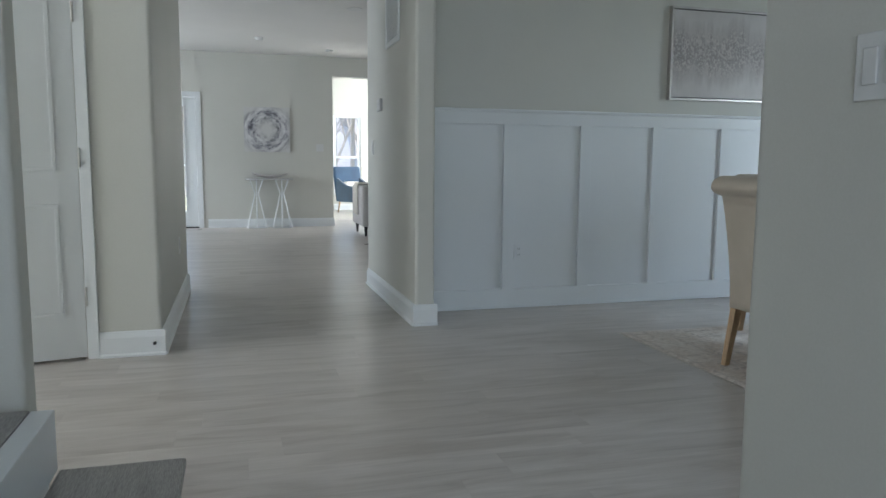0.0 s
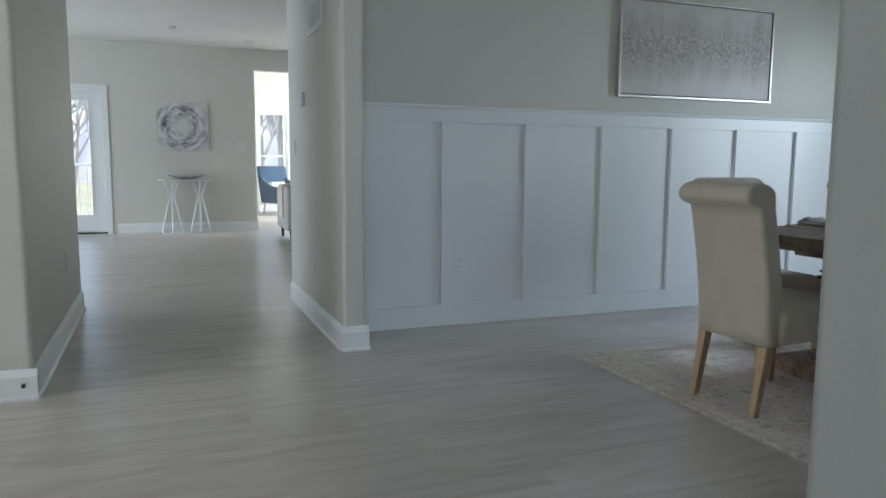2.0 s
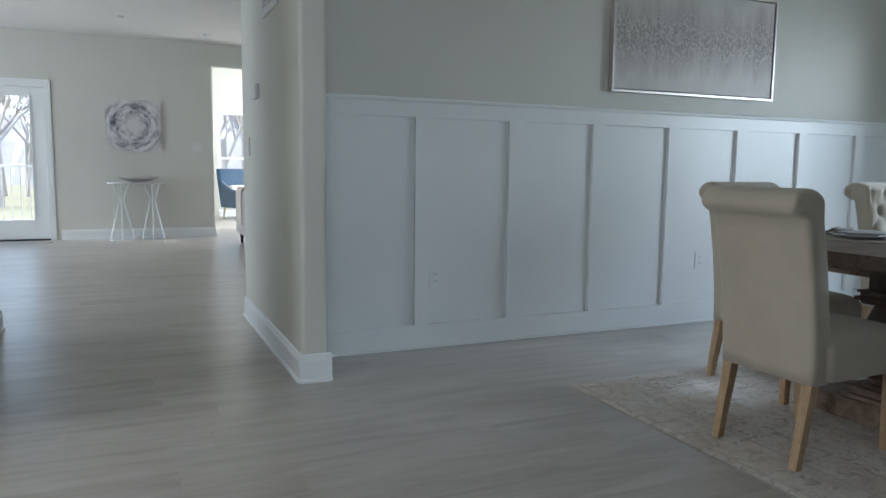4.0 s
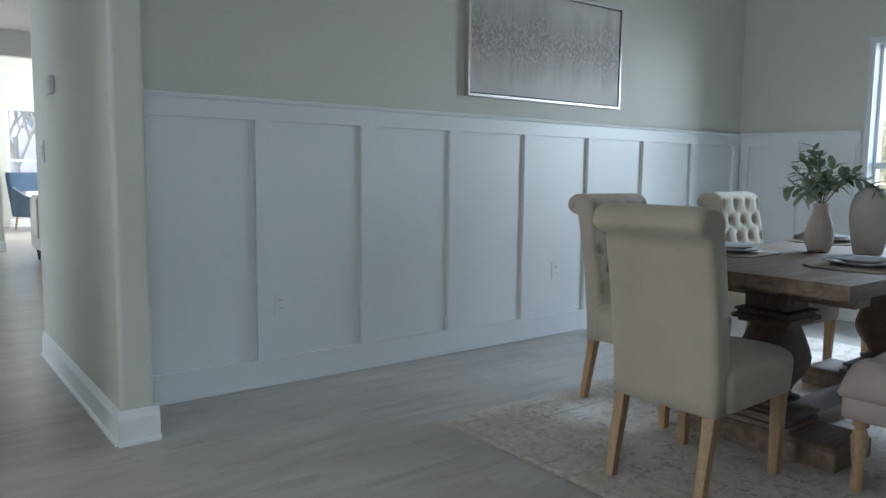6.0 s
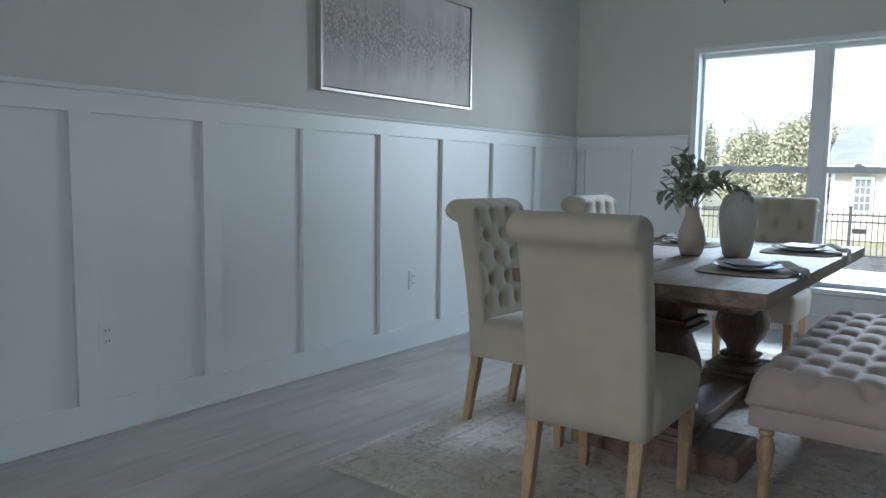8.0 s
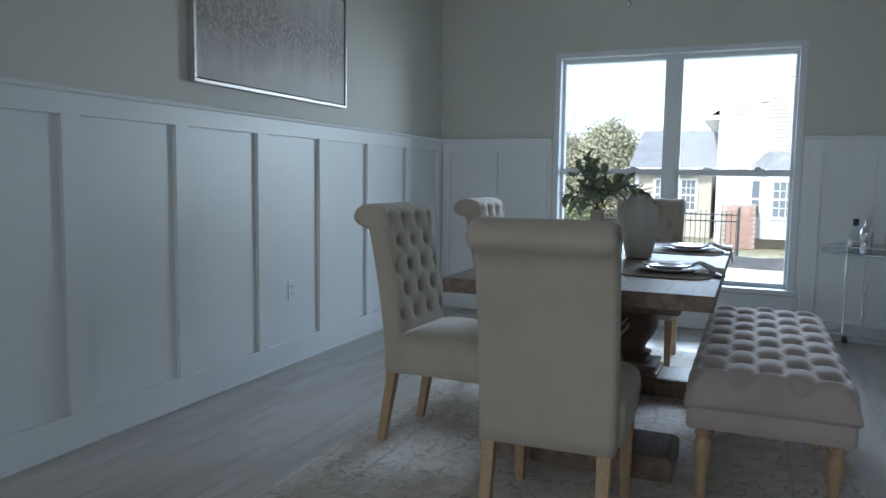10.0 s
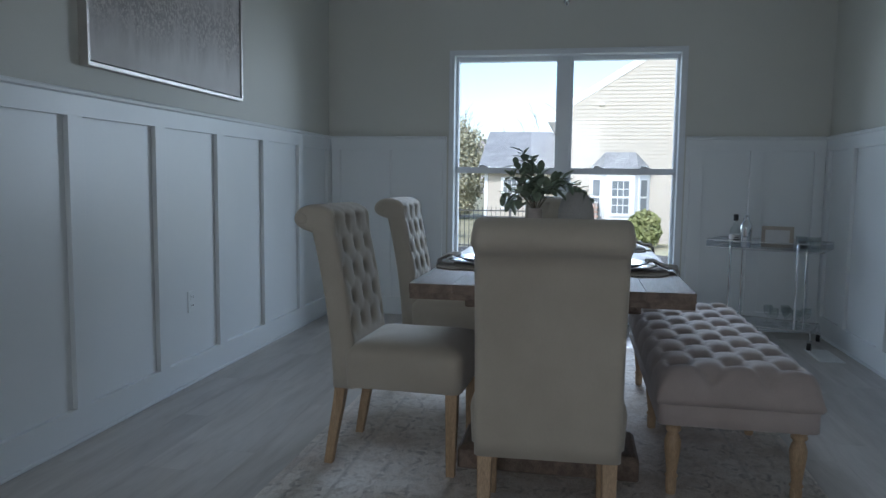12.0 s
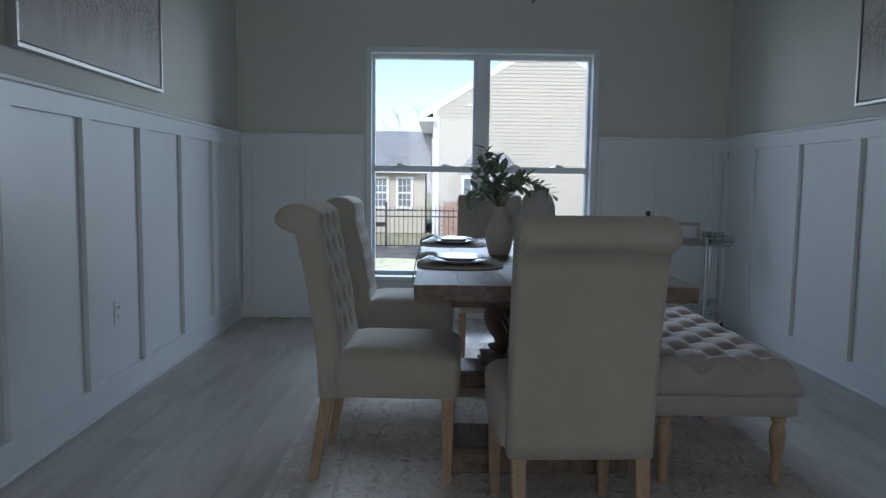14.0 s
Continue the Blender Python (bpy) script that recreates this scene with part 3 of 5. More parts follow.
for z in (0.34, 1.07, 1.80):
    part("hinge", lathe(((0.007, -0.05), (0.007, 0.05)), 10, at=(0.006, -0.008, z)), HINGE, door, "satin nickel hinge")
door.rotation_euler = (0, 0, radians(13))
casing = thing("door_casing_1", "white moulded door casing", "", kind="structure")
part("casing_side", box(-0.503, -0.445, 4.092, 4.11, 0, 2.06, 0.004), TRIM, casing)
part("casing_side", box(-1.36, -1.30, 4.092, 4.11, 0, 2.06, 0.004), TRIM, casing)
part("casing_head", box(-1.36, -0.445, 4.092, 4.11, 2.06, 2.125, 0.004), TRIM, casing)
stop = thing("door_stop", "small white rubber-tipped door stop on the baseboard", "door stop", (-0.165, 4.094, 0.075))
bm = rod((0, 0, 0), (0, -0.03, 0), 0.006, 0.006, 8)
part("spring", bm, HINGE, stop)
part("rubber_tip", rod((0, -0.03, 0), (0, -0.042, 0), 0.010, 0.009, 10), BLACK, stop, "dark rubber tip")

# ---- stairs in the foyer ----
stairs = thing("staircase", "foyer stairs with grey wood treads and white risers", "stairs", (0, 0, 0))
for k in range(6):
    face = 0.09 if k == 0 else 0.063 - 0.285 * k
    nose = 0.12 if k == 0 else face - 0.062
    part("riser", box(face - 0.06, face, 0.9, 2.135, 0 if k == 0 else 0.18 * k + 0.001, 0.18 * (k + 1) - (0.03 if k == 0 else 0.002), 0.004), TRIM, stairs)
    part("tread", box(-0.285 * (k + 1) + 0.065, nose, 0.88, 2.14, 0.18 * (k + 1) - 0.028, 0.18 * (k + 1), 0.008), TREAD, stairs, "dark grey wood tread with a rounded nose")
part("stringer", boxes(*[(-0.285 * (k + 1), 0.0 - 0.285 * k, 2.142, 2.199, 0 if k == 0 else 0.18 * k - 0.1, 0.18 * (k + 1) + 0.14) for k in range(2, 6)]), TRIM, stairs)

# ---- great room: glazed door, railing ----
gdoor = thing("door_2", "white full-glass patio door, closed", "door", (0, 0, 0), kind="structure")
leaf = part("door_leaf", boxes((-0.49, -0.33, FAR + 0.04, FAR + 0.085, 0.02, 2.06), (-1.18, -1.04, FAR + 0.04, FAR + 0.085, 0.02, 2.06), (-1.04, -0.49, FAR + 0.04, FAR + 0.085, 1.94, 2.06), (-1.04, -0.49, FAR + 0.04, FAR + 0.085, 0.02, 0.28), bevel=0.003), TRIM, gdoor)
part("glazing_bead", boxes((-0.505, -0.485, FAR + 0.03, FAR + 0.04, 0.27, 1.95), (-1.045, -1.025, FAR + 0.03, FAR + 0.04, 0.27, 1.95)), TRIM, leaf)
p = part("pane", box(-1.04, -0.49, FAR + 0.06, FAR + 0.065, 0.28, 1.94), GLASS, leaf)
p.visible_shadow = False
for z in (0.3, 1.05, 1.85):
    part("hinge", lathe(((0.008, -0.05), (0.008, 0.05)), 10, at=(-0.322, FAR + 0.03, z)), HINGE, gdoor)
part("threshold", box(-1.2, -0.32, FAR - 0.01, FAR + 0.13, 0, 0.02), BLACK, gdoor, "dark threshold")
casing = thing("door_casing_2", "white patio door casing", "", kind="structure")
part("casing_side", boxes((-0.32, -0.245, FAR - 0.018, FAR, 0, 2.10), bevel=0.003), TRIM, casing)
part("casing_side", boxes((-1.30, -1.22, FAR - 0.018, FAR, 0, 2.10), bevel=0.003), TRIM, casing)
part("casing_head", boxes((-1.30, -0.245, FAR - 0.018, FAR, 2.10, 2.165), bevel=0.003), TRIM, casing)
part("jamb", boxes((-0.325, -0.30, FAR, FAR + 0.13, 0, 2.10), (-1.22, -1.185, FAR, FAR + 0.13, 0, 2.10), (-1.185, -0.325, FAR, FAR + 0.13, 2.065, 2.10)), TRIM, casing)
railing = thing("deck_railing", "white deck railing with slim metal balusters beyond the glass", "railing", (0, 13.6, 0))
part("top_rail", box(-3.4, 0.9, -0.03, 0.03, 0.985, 1.025, 0.006), WHITEEXT, railing)
part("bottom_rail", box(-3.4, 0.9, -0.025, 0.025, 0.06, 0.10, 0.006), WHITEEXT, railing)
for k in range(34):
    part("baluster", rod((-3.3 + 0.125 * k, 0, 0.1), (-3.3 + 0.125 * k, 0, 0.99), 0.009, sides=6), HINGE, railing)
for x in (-3.4, 0.9):
    part("post", box(x - 0.05, x + 0.05, -0.05, 0.05, -1.2, 1.1, 0.005), WHITEEXT, railing)
structure("deck", boxes(*[(-4, 1.2, 12.40 + 0.145 * k, 12.535 + 0.145 * k, -0.08, -0.04) for k in range(9)], (-4, 1.2, 12.40, 13.7, -1.0, -0.1)), FRAMEWOOD, "grey timber deck outside the patio door")
swin = thing("window_2", "white sunroom window", "", kind="structure")
part("window_frame", boxes((2.40, 2.46, 16.52, 16.6, 0.35, 2.14), (2.96, 3.02, 16.52, 16.6, 0.35, 2.14), (2.46, 2.96, 16.52, 16.6, 2.08, 2.14), (2.46, 2.96, 16.52, 16.6, 0.35, 0.41), (2.46, 2.96, 16.52, 16.6, 1.17, 1.22)), VINYL, swin)
for z0, z1 in ((0.41, 1.17), (1.22, 2.08)):
    p = part("pane", box(2.46, 2.96, 16.555, 16.56, z0, z1), GLASS, swin)
    p.visible_shadow = False

# ---- fittings on walls and ceilings ----
def outlet(x, z, face, sign, label):
    o = thing("wall_outlet", label, "outlet", (x, face, z), 0, "wall outlets")
    part("cover_plate", box(-0.036, 0.036, min(0, sign * 0.006), max(0, sign * 0.006), -0.058, 0.058, 0.002), TRIM, o)
    for dz in (-0.022, 0.022):
        s = part("socket", box(-0.017, 0.017, min(sign * 0.006, sign * 0.009), max(sign * 0.006, sign * 0.009), dz - 0.015, dz + 0.015, 0.002), TRIM, o)
        part("slot", boxes((-0.009, -0.006, min(sign * 0.009, sign * 0.0095), max(sign * 0.009, sign * 0.0095), dz - 0.004, dz + 0.006), (0.006, 0.009, min(sign * 0.009, sign * 0.0095), max(sign * 0.009, sign * 0.0095), dz - 0.004, dz + 0.006)), BLACK, s)


outlet(2.266, 0.412, NORTH - 0.003, -1, "white duplex outlet on the white panelling")
outlet(4.272, 0.436, NORTH - 0.003, -1, "white duplex outlet on the white panelling")
hall_out = thing("wall_outlet", "white outlet low on the hall wall", "outlet", (HALL_W, 5.48, 0.45), 0, "wall outlets")
part("cover_plate", box(0, 0.006, -0.036, 0.036, -0.058, 0.058, 0.002), PLASTIC, hall_out)
part("socket", boxes((0.006, 0.009, -0.017, 0.017, -0.037, -0.007), (0.006, 0.009, -0.017, 0.017, 0.007, 0.037)), PLASTIC, hall_out)

sw = thing("light_switch", "white rocker switch plate on the foyer wall", "light switch", (HALL_E, 0.985, 1.225), 0, "light switches")
part("cover_plate", box(-0.007, 0, -0.06, 0.06, -0.06, 0.06, 0.003), PLASTIC, sw)
for y in (-0.024, 0.024):
    part("rocker", box(-0.012, -0.007, y - 0.016, y + 0.016, -0.033, 0.033, 0.003), PLASTIC, sw)
sw2 = thing("light_switch", "white switch plate beside the wide opening", "light switch", (1.63, FAR, 1.31), 0, "light switches")
part("cover_plate", box(-0.06, 0.06, -0.007, 0, -0.06, 0.06, 0.003), PLASTIC, sw2)
part("rocker", box(-0.04, -0.008, -0.012, -0.007, -0.033, 0.033, 0.003), PLASTIC, sw2)
part("rocker", box(0.008, 0.04, -0.012, -0.007, -0.033, 0.033, 0.003), PLASTIC, sw2)
th = thing("thermostat", "small white thermostat on the hall wall", "thermostat", (HALL_E, 5.60, 1.503))
part("body", box(-0.024, 0, -0.06, 0.06, -0.045, 0.045, 0.006), PLASTIC, th)
part("display", box(-0.0255, -0.024, -0.035, 0.02, -0.01, 0.025), PAPER, th, "grey display")
sw3 = thing("light_switch", "white switch plate on the hall wall", "light switch", (HALL_E, 5.95, 1.18), 0, "light switches")
part("cover_plate", box(-0.007, 0, -0.036, 0.036, -0.06, 0.06, 0.003), PLASTIC, sw3)
part("rocker", box(-0.012, -0.007, -0.016, 0.016, -0.033, 0.033, 0.003), PLASTIC, sw3)
grille = thing("return_air_grille", "white louvred return air grille high on the hall wall", "air grille", (HALL_E, 5.14, 2.18))
part("frame", boxes((-0.012, 0, -0.22, -0.19, -0.29, 0.29), (-0.012, 0, 0.19, 0.22, -0.29, 0.29), (-0.012, 0, -0.19, 0.19, -0.29, -0.26), (-0.012, 0, -0.19, 0.19, 0.26, 0.29), bevel=0.003), TRIM, grille)
# Flat black sheet puts the duct's shade into colour; no duct is cut.
part("backing", box(-0.002, 0, -0.19, 0.19, -0.26, 0.26), BLACK, grille, "black sheet painting the duct's shade behind the louvres")
slat = mesh_of("slat", boxes((-0.009, -0.002, -0.19, 0.19, -0.006, 0.006)), TRIM)
for k in range(27):
    piece("slat", slat, grille, 0, 0, -0.25 + 0.0192 * k)
for x, y in ((1.62, 8.40), (-0.9, 8.4)):
    can = thing("recessed_light", "white recessed ceiling light, off", "ceiling light", (x, y, C), 0, "recessed lights")
    part("trim_ring", lathe(((0.062, -0.001), (0.085, -0.001), (0.092, -0.004), (0.09, -0.009), (0.066, -0.006)), 28), PLASTIC, can)
    part("lens", lathe(((0.064, -0.004), (0.02, -0.006)), 28), PAPER, can)
for x, y in ((0.63, 10.69), (1.71, 11.5)):
    det = thing("smoke_detector", "small round white ceiling detector", "detector", (x, y, C), 0, "ceiling detectors")
    part("housing", lathe(((0.06, 0), (0.06, -0.02), (0.045, -0.034)), 20), PLASTIC, det)
reg = thing("floor_register", "white metal floor vent beside the wall", "floor vent", (5.70, 1.30, 0.0))
part("frame", boxes((-0.17, 0.17, -0.075, -0.055, 0, 0.006), (-0.17, 0.17, 0.055, 0.075, 0, 0.006), (-0.17, -0.15, -0.055, 0.055, 0, 0.006), (0.15, 0.17, -0.055, 0.055, 0, 0.006)), PLASTIC, reg)
louvre = mesh_of("slat", boxes((-0.004, 0.004, -0.055, 0.055, 0, 0.005)), PLASTIC)
for k in range(24):
    piece("slat", louvre, reg, -0.144 + 0.0125 * k, 0, 0)


# ---- dining furniture ----
def tuft(u, v, du, dv, fold, hu, hv):
    """Height of a diamond-tufted pad, 0 at the buttons and 1 on the pillows; hu, hv: reach of a dimple."""
    a, b = u / du + v / dv, u / du - v / dv
    crease = (abs(math.sin(math.pi * a / 2)) * abs(math.sin(math.pi * b / 2))) ** 0.55
    d = 9.0
    i0, j0 = round(a / 2), round(b / 2)
    for i in (i0 - 1, i0, i0 + 1):
        for j in (j0 - 1, j0, j0 + 1):
            d = min(d, math.hypot((u - (i + j) * du) / hu, (v - (i - j) * dv) / hv))
    return fold * crease + (1 - fold) * (1 - math.exp(-d * d))


def tuft_points(du, dv, u_max, v0, v1):
    pts = []
    for i in range(-40, 41):
        for j in range(-40, 41):
            u, v = (i + j) * du, (i - j) * dv
            if abs(u) <= u_max and v0 <= v <= v1:
                pts.append((u, v))
    return pts


def dining_chair():
    """A rolled-back parsons chair that faces +x, with a tufted back and oak legs."""
    top = thing("dining_chair", "oatmeal linen dining chair with a rolled tufted back and oak legs", "chair", (0, 0, 0), 0, "dining chairs")
    hw, z0 = 0.207, 0.304

    def back_x(z):
        return -0.226 - 0.100 * max(0.0, (z - z0) / 0.661) ** 1.7
    # side outline: up the front, over the scroll, down the back; v runs along it from the middle row of buttons
    line = []
    for k in range(57):
        z = z0 + 0.576 * k / 56
        line.append((back_x(z) + 0.094, z))
    for k in range(1, 31):
        a = radians(238 * k / 30)
        c, n = math.cos(a), math.sin(a)
        line.append((-0.303 + (0.089 if c > 0 else 0.076) * c, 0.936 + (0.055 if n > 0 else 0.046) * n))
    for k in range(13):
        z = 0.885 - (0.885 - z0) * k / 12
        line.append((back_x(z), z))
    length = [0.0]
    for p, q in zip(line, line[1:]):
        length.append(length[-1] + math.hypot(q[0] - p[0], q[1] - p[1]))
    base_v = length[33]
    normals = []
    for k, p in enumerate(line):
        q, r = line[max(0, k - 1)], line[min(len(line) - 1, k + 1)]
        d = math.hypot(r[0] - q[0], r[1] - q[1])
        normals.append(((r[1] - q[1]) / d, -(r[0] - q[0]) / d))
    rings, ny = [], 46
    for i in range(ny + 1):
        y = hw * math.sin(math.pi * (i / ny - 0.5) * 0.9) / math.sin(math.pi * 0.45)
        e = max(0.0, (abs(y) - hw + 0.022) / 0.022)
        round_off = 0.020 * (1 - math.sqrt(max(0.0, 1 - e * e)))
        inner = min(1.0, max(0.0, (0.195 - abs(y)) / 0.03))
        ring = []
        for (x, z), (nx, nz), l in zip(line, normals, length):
            v = l - base_v
            fade = inner * min(1, max(0, (v + 0.17) / 0.05)) * min(1, max(0, (0.385 - v) / 0.05))
            dip = 0.040 * (tuft(y, v, 0.060, 0.0975, 0.20, 0.0145, 0.022) - 0.93) * fade - round_off
            ring.append((x + nx * dip, y, z + nz * dip))
        rings.append(ring)
    back = part("backrest", rings_mesh(rings), LINEN, top, "", True)
    button = mesh_of("button", lathe(((0.003, -0.002), (0.008, 0.001), (0.007, 0.004), (0.003, 0.006)), 10), LINEN, True)
    for u, v in tuft_points(0.060, 0.0975, 0.165, -0.11, 0.30):
        k = min(range(len(line)), key=lambda n: abs(length[n] - base_v - v))
        (x, z), (nx, nz) = line[k], normals[k]
        b = piece("button", button, back, x - 0.030 * nx, u, z - 0.030 * nz)
        b.rotation_euler = (0, math.atan2(nx, nz), 0)
    for y in (-0.2075, 0.2075):
        part("scroll_end", lathe(((0.021, -0.002), (0.021, 0.0), (0.014, 0.002), (0.004, 0.001)), 20), LINEN, back, "gathered scroll end", True).matrix_basis = Matrix.Translation((-0.343, y, 0.938)) @ Matrix.Rotation(radians(90 if y < 0 else -90), 4, "X")
    rings = []
    for z, ins in ((0.312, 0.006), (0.318, 0.0), (0.424, -0.005), (0.444, -0.001), (0.460, 0.009), (0.474, 0.028), (0.485, 0.062), (0.493, 0.11), (0.496, 0.17)):
        rings.append([(0.054 + x, y, z) for x, y in rounded(0.222 - ins, 0.222 - ins, max(0.012, 0.032 - ins * 0.1))])
    part("seat", rings_mesh(rings), LINEN, top, "", True)
    for sy in (-1, 1):
        bm = rings_mesh([[(0.235 + x, sy * 0.188 + y, 0.0) for x, y in rounded(0.016, 0.016, 0.003, 2)], [(0.238 + x, sy * 0.190 + y, 0.33) for x, y in rounded(0.023, 0.023, 0.003, 2)]])
        part("leg", bm, OAK, top, "natural oak leg")
        rows = []
        for z, x, h in ((0, -0.248, 0.016), (0.12, -0.228, 0.018), (0.24, -0.206, 0.020), (0.320, -0.194, 0.022)):
            rows.append([(x + a, sy * 0.176 + b, z) for a, b in rounded(h, h, 0.003, 2)])
        part("leg", rings_mesh(rows), OAK, top, "natural oak leg")
    return top


RUG_Z = 0.009
chair = dining_chair()
chair.matrix_basis = pose(2.988, 2.951, RUG_Z, 0, 0, 2.0)
copy_thing(chair, pose(3.512, 3.537, RUG_Z, 0, 0, -92.5))
copy_thing(chair, pose(4.60, 3.54, RUG_Z, 0, 0, -90.5))
copy_thing(chair, pose(5.235, 3.005, RUG_Z, 0, 0, 180))


def tufted_bench():
    top = thing("tufted_bench", "taupe linen bench with a deep-buttoned top and turned legs", "bench", (4.025, 2.322, RUG_Z))
    hx, hy = 0.745, 0.272
    nx, ny = 150, 54
    du, dv = 0.092, 0.104
    bm = bmesh.new()
    grid = []
    for i in range(nx + 1):
        x = -hx + 2 * hx * i / nx
        row = []
        for j in range(ny + 1):
            y = -hy + 2 * hy * j / ny
            ex, ey = (hx - abs(x)) / 0.055, (hy - abs(y)) / 0.055
            ex, ey = min(1, max(0, ex)), min(1, max(0, ey))
            edge = (max(0, 1 - (1 - ex) ** 2.5) * max(0, 1 - (1 - ey) ** 2.5)) ** 0.42
            z = 0.345 + 0.105 * edge + 0.062 * (tuft(y, x, du, dv, 0.27, 0.036, 0.030) - 0.85) * min(1, 1.6 * min(ex, ey)) ** 0.6 + 0.012 * (1 - (y / hy) ** 2)
            row.append(bm.verts.new((x, y, z)))
        grid.append(row)
    for i in range(nx):
        for j in range(ny):
            bm.faces.new((grid[i][j], grid[i + 1][j], grid[i + 1][j + 1], grid[i][j + 1]))
    rim = [grid[i][0] for i in range(nx + 1)] + [grid[nx][j] for j in range(1, ny + 1)] + [grid[i][ny] for i in range(nx - 1, -1, -1)] + [grid[0][j] for j in range(ny - 1, 0, -1)]
    low = [bm.verts.new((v.co.x * 0.985, v.co.y * 0.972, 0.330)) for v in rim]
    n = len(rim)
    for k in range(n):
        bm.faces.new((rim[k], rim[(k + 1) % n], low[(k + 1) % n], low[k]))
    bm.faces.new(low)
    cushion = part("cushion", bm, TAUPE, top, "", True)
    button = mesh_of("button", lathe(((0.004, -0.004), (0.011, 0.0), (0.009, 0.004), (0.003, 0.006)), 10), TAUPE, True)
    for y, x in tuft_points(du, dv, hy - 0.05, -hx + 0.06, hx - 0.06):
        piece("button", button, cushion, x, y, 0.345 + 0.095 - 0.048 + 0.012 * (1 - (y / hy) ** 2))
    rings = [[(x, y, z) for x, y in rounded(hx - 0.012 - i, hy - 0.010 - i, 0.02)] for z, i in ((0.256, 0.005), (0.262, 0.0), (0.325, 0.0), (0.333, 0.004))]
    part("skirt", rings_mesh(rings), TAUPE, top, "", True)
    profile = ((0.015, 0), (0.018, 0.004), (0.020, 0.05), (0.017, 0.058), (0.024, 0.066), (0.017, 0.076), (0.020, 0.10), (0.028, 0.165), (0.029, 0.19), (0.022, 0.215), (0.017, 0.222), (0.027, 0.232), (0.027, 0.24), (0.022, 0.246), (0.030, 0.250), (0.030, 0.262))
    leg = mesh_of("leg", lathe(profile, 18), OAK, True)
    for x in (-0.695, 0.0, 0.695):
        for y in (-0.205, 0.205):
            tagged(piece("leg", leg, top, x, y, 0), "turned natural oak leg")
    return top


tufted_bench()


def dining_table():
    top = thing("dining_table", "weathered brown plank trestle dining table with vase pedestals", "table", (4.15, 2.965, RUG_Z))
    hx, hy, z = 1.035, 0.463, 0.742
    edges = [-hy, -0.31, -0.155, 0.005, 0.155, 0.315, hy]
    slab = part("tabletop", box(-hx + 0.002, hx - 0.002, -hy + 0.002, hy - 0.002, z - 0.053, z - 0.006, 0.003), WALNUT, top)
    for a, b in zip(edges, edges[1:]):
        part("plank", box(-hx, hx, a + 0.0002, b - 0.0002, z - 0.0325, z + random.uniform(-0.0004, 0.0004), 0.0014), WALNUT, slab)
    part("apron", box(-0.84, 0.84, -0.30, 0.30, z - 0.095, z - 0.053, 0.004), WALNUT, top)
    for x in (-0.60, 0.50):
        foot = part("foot", rings_mesh([[(x + a, b, zz) for a, b in rounded(0.155 - i, 0.335 - i, 0.01, 2)] for zz, i in ((0, 0.004), (0.004, 0.0), (0.072, 0.0), (0.088, 0.014), (0.092, 0.03))]), WALNUT, top)
        part("plinth", boxes((x - 0.14, x + 0.14, -0.15, 0.15, 0.092, 0.112), (x - 0.12, x + 0.12, -0.125, 0.125, 0.112, 0.132), (x - 0.135, x + 0.135, -0.14, 0.14, 0.132, 0.146), bevel=0.004), WALNUT, foot)
        profile = ((0.105, 0.146), (0.100, 0.155), (0.078, 0.162), (0.072, 0.175), (0.095, 0.182), (0.100, 0.192), (0.072, 0.202), (0.066, 0.215), (0.078, 0.245), (0.108, 0.285), (0.125, 0.325), (0.128, 0.355), (0.118, 0.40), (0.098, 0.455), (0.086, 0.49), (0.086, 0.498))
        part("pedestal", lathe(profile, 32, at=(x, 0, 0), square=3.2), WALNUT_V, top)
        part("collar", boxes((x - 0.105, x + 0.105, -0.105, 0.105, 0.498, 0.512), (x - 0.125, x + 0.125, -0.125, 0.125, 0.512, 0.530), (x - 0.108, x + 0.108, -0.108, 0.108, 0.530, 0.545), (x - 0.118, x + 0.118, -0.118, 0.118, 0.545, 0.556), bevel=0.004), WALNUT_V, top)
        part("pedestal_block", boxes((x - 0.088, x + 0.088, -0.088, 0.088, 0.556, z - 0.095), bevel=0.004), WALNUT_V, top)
        part("corbel", boxes((x - 0.06, x + 0.06, -0.33, 0.33, z - 0.14, z - 0.095), bevel=0.008), WALNUT, top)
    part("stretcher", box(-0.455, 0.355, -0.085, 0.085, 0.030, 0.078, 0.006), WALNUT, top)
    return top


dining_table()
TABLE = RUG_Z + 0.7432

rug = tagged(new("area_rug", None), "faded cream and grey vintage-pattern rug under the table", "rug")
rug.location = (4.10, 2.962, 0)
bm = bmesh.new()
grid = []
for i in range(77):
    row = []
    for j in range(50):
        x, y = -1.52 + 3.04 * i / 76, -0.98 + 1.96 * j / 49
        rim = 1.0 if (i in (0, 76) or j in (0, 49)) else 0.0
        wob = 0.004 * noise.noise((x * 3, y * 3, 1)) if rim else 0
        row.append(bm.verts.new((x + wob, y + wob, 0.0085 + 0.0012 * noise.noise((x * 6, y * 6, 0)) - 0.006 * rim)))
    grid.append(row)
for i in range(76):
    for j in range(49):
        bm.faces.new((grid[i][j], grid[i + 1][j], grid[i + 1][j + 1], grid[i][j + 1]))
part("rug_face", bm, RUG, rug)
part("backing", box(-1.515, 1.515, -0.975, 0.975, 0.0002, 0.0022), MORTAR, rug)
bm = bmesh.new()
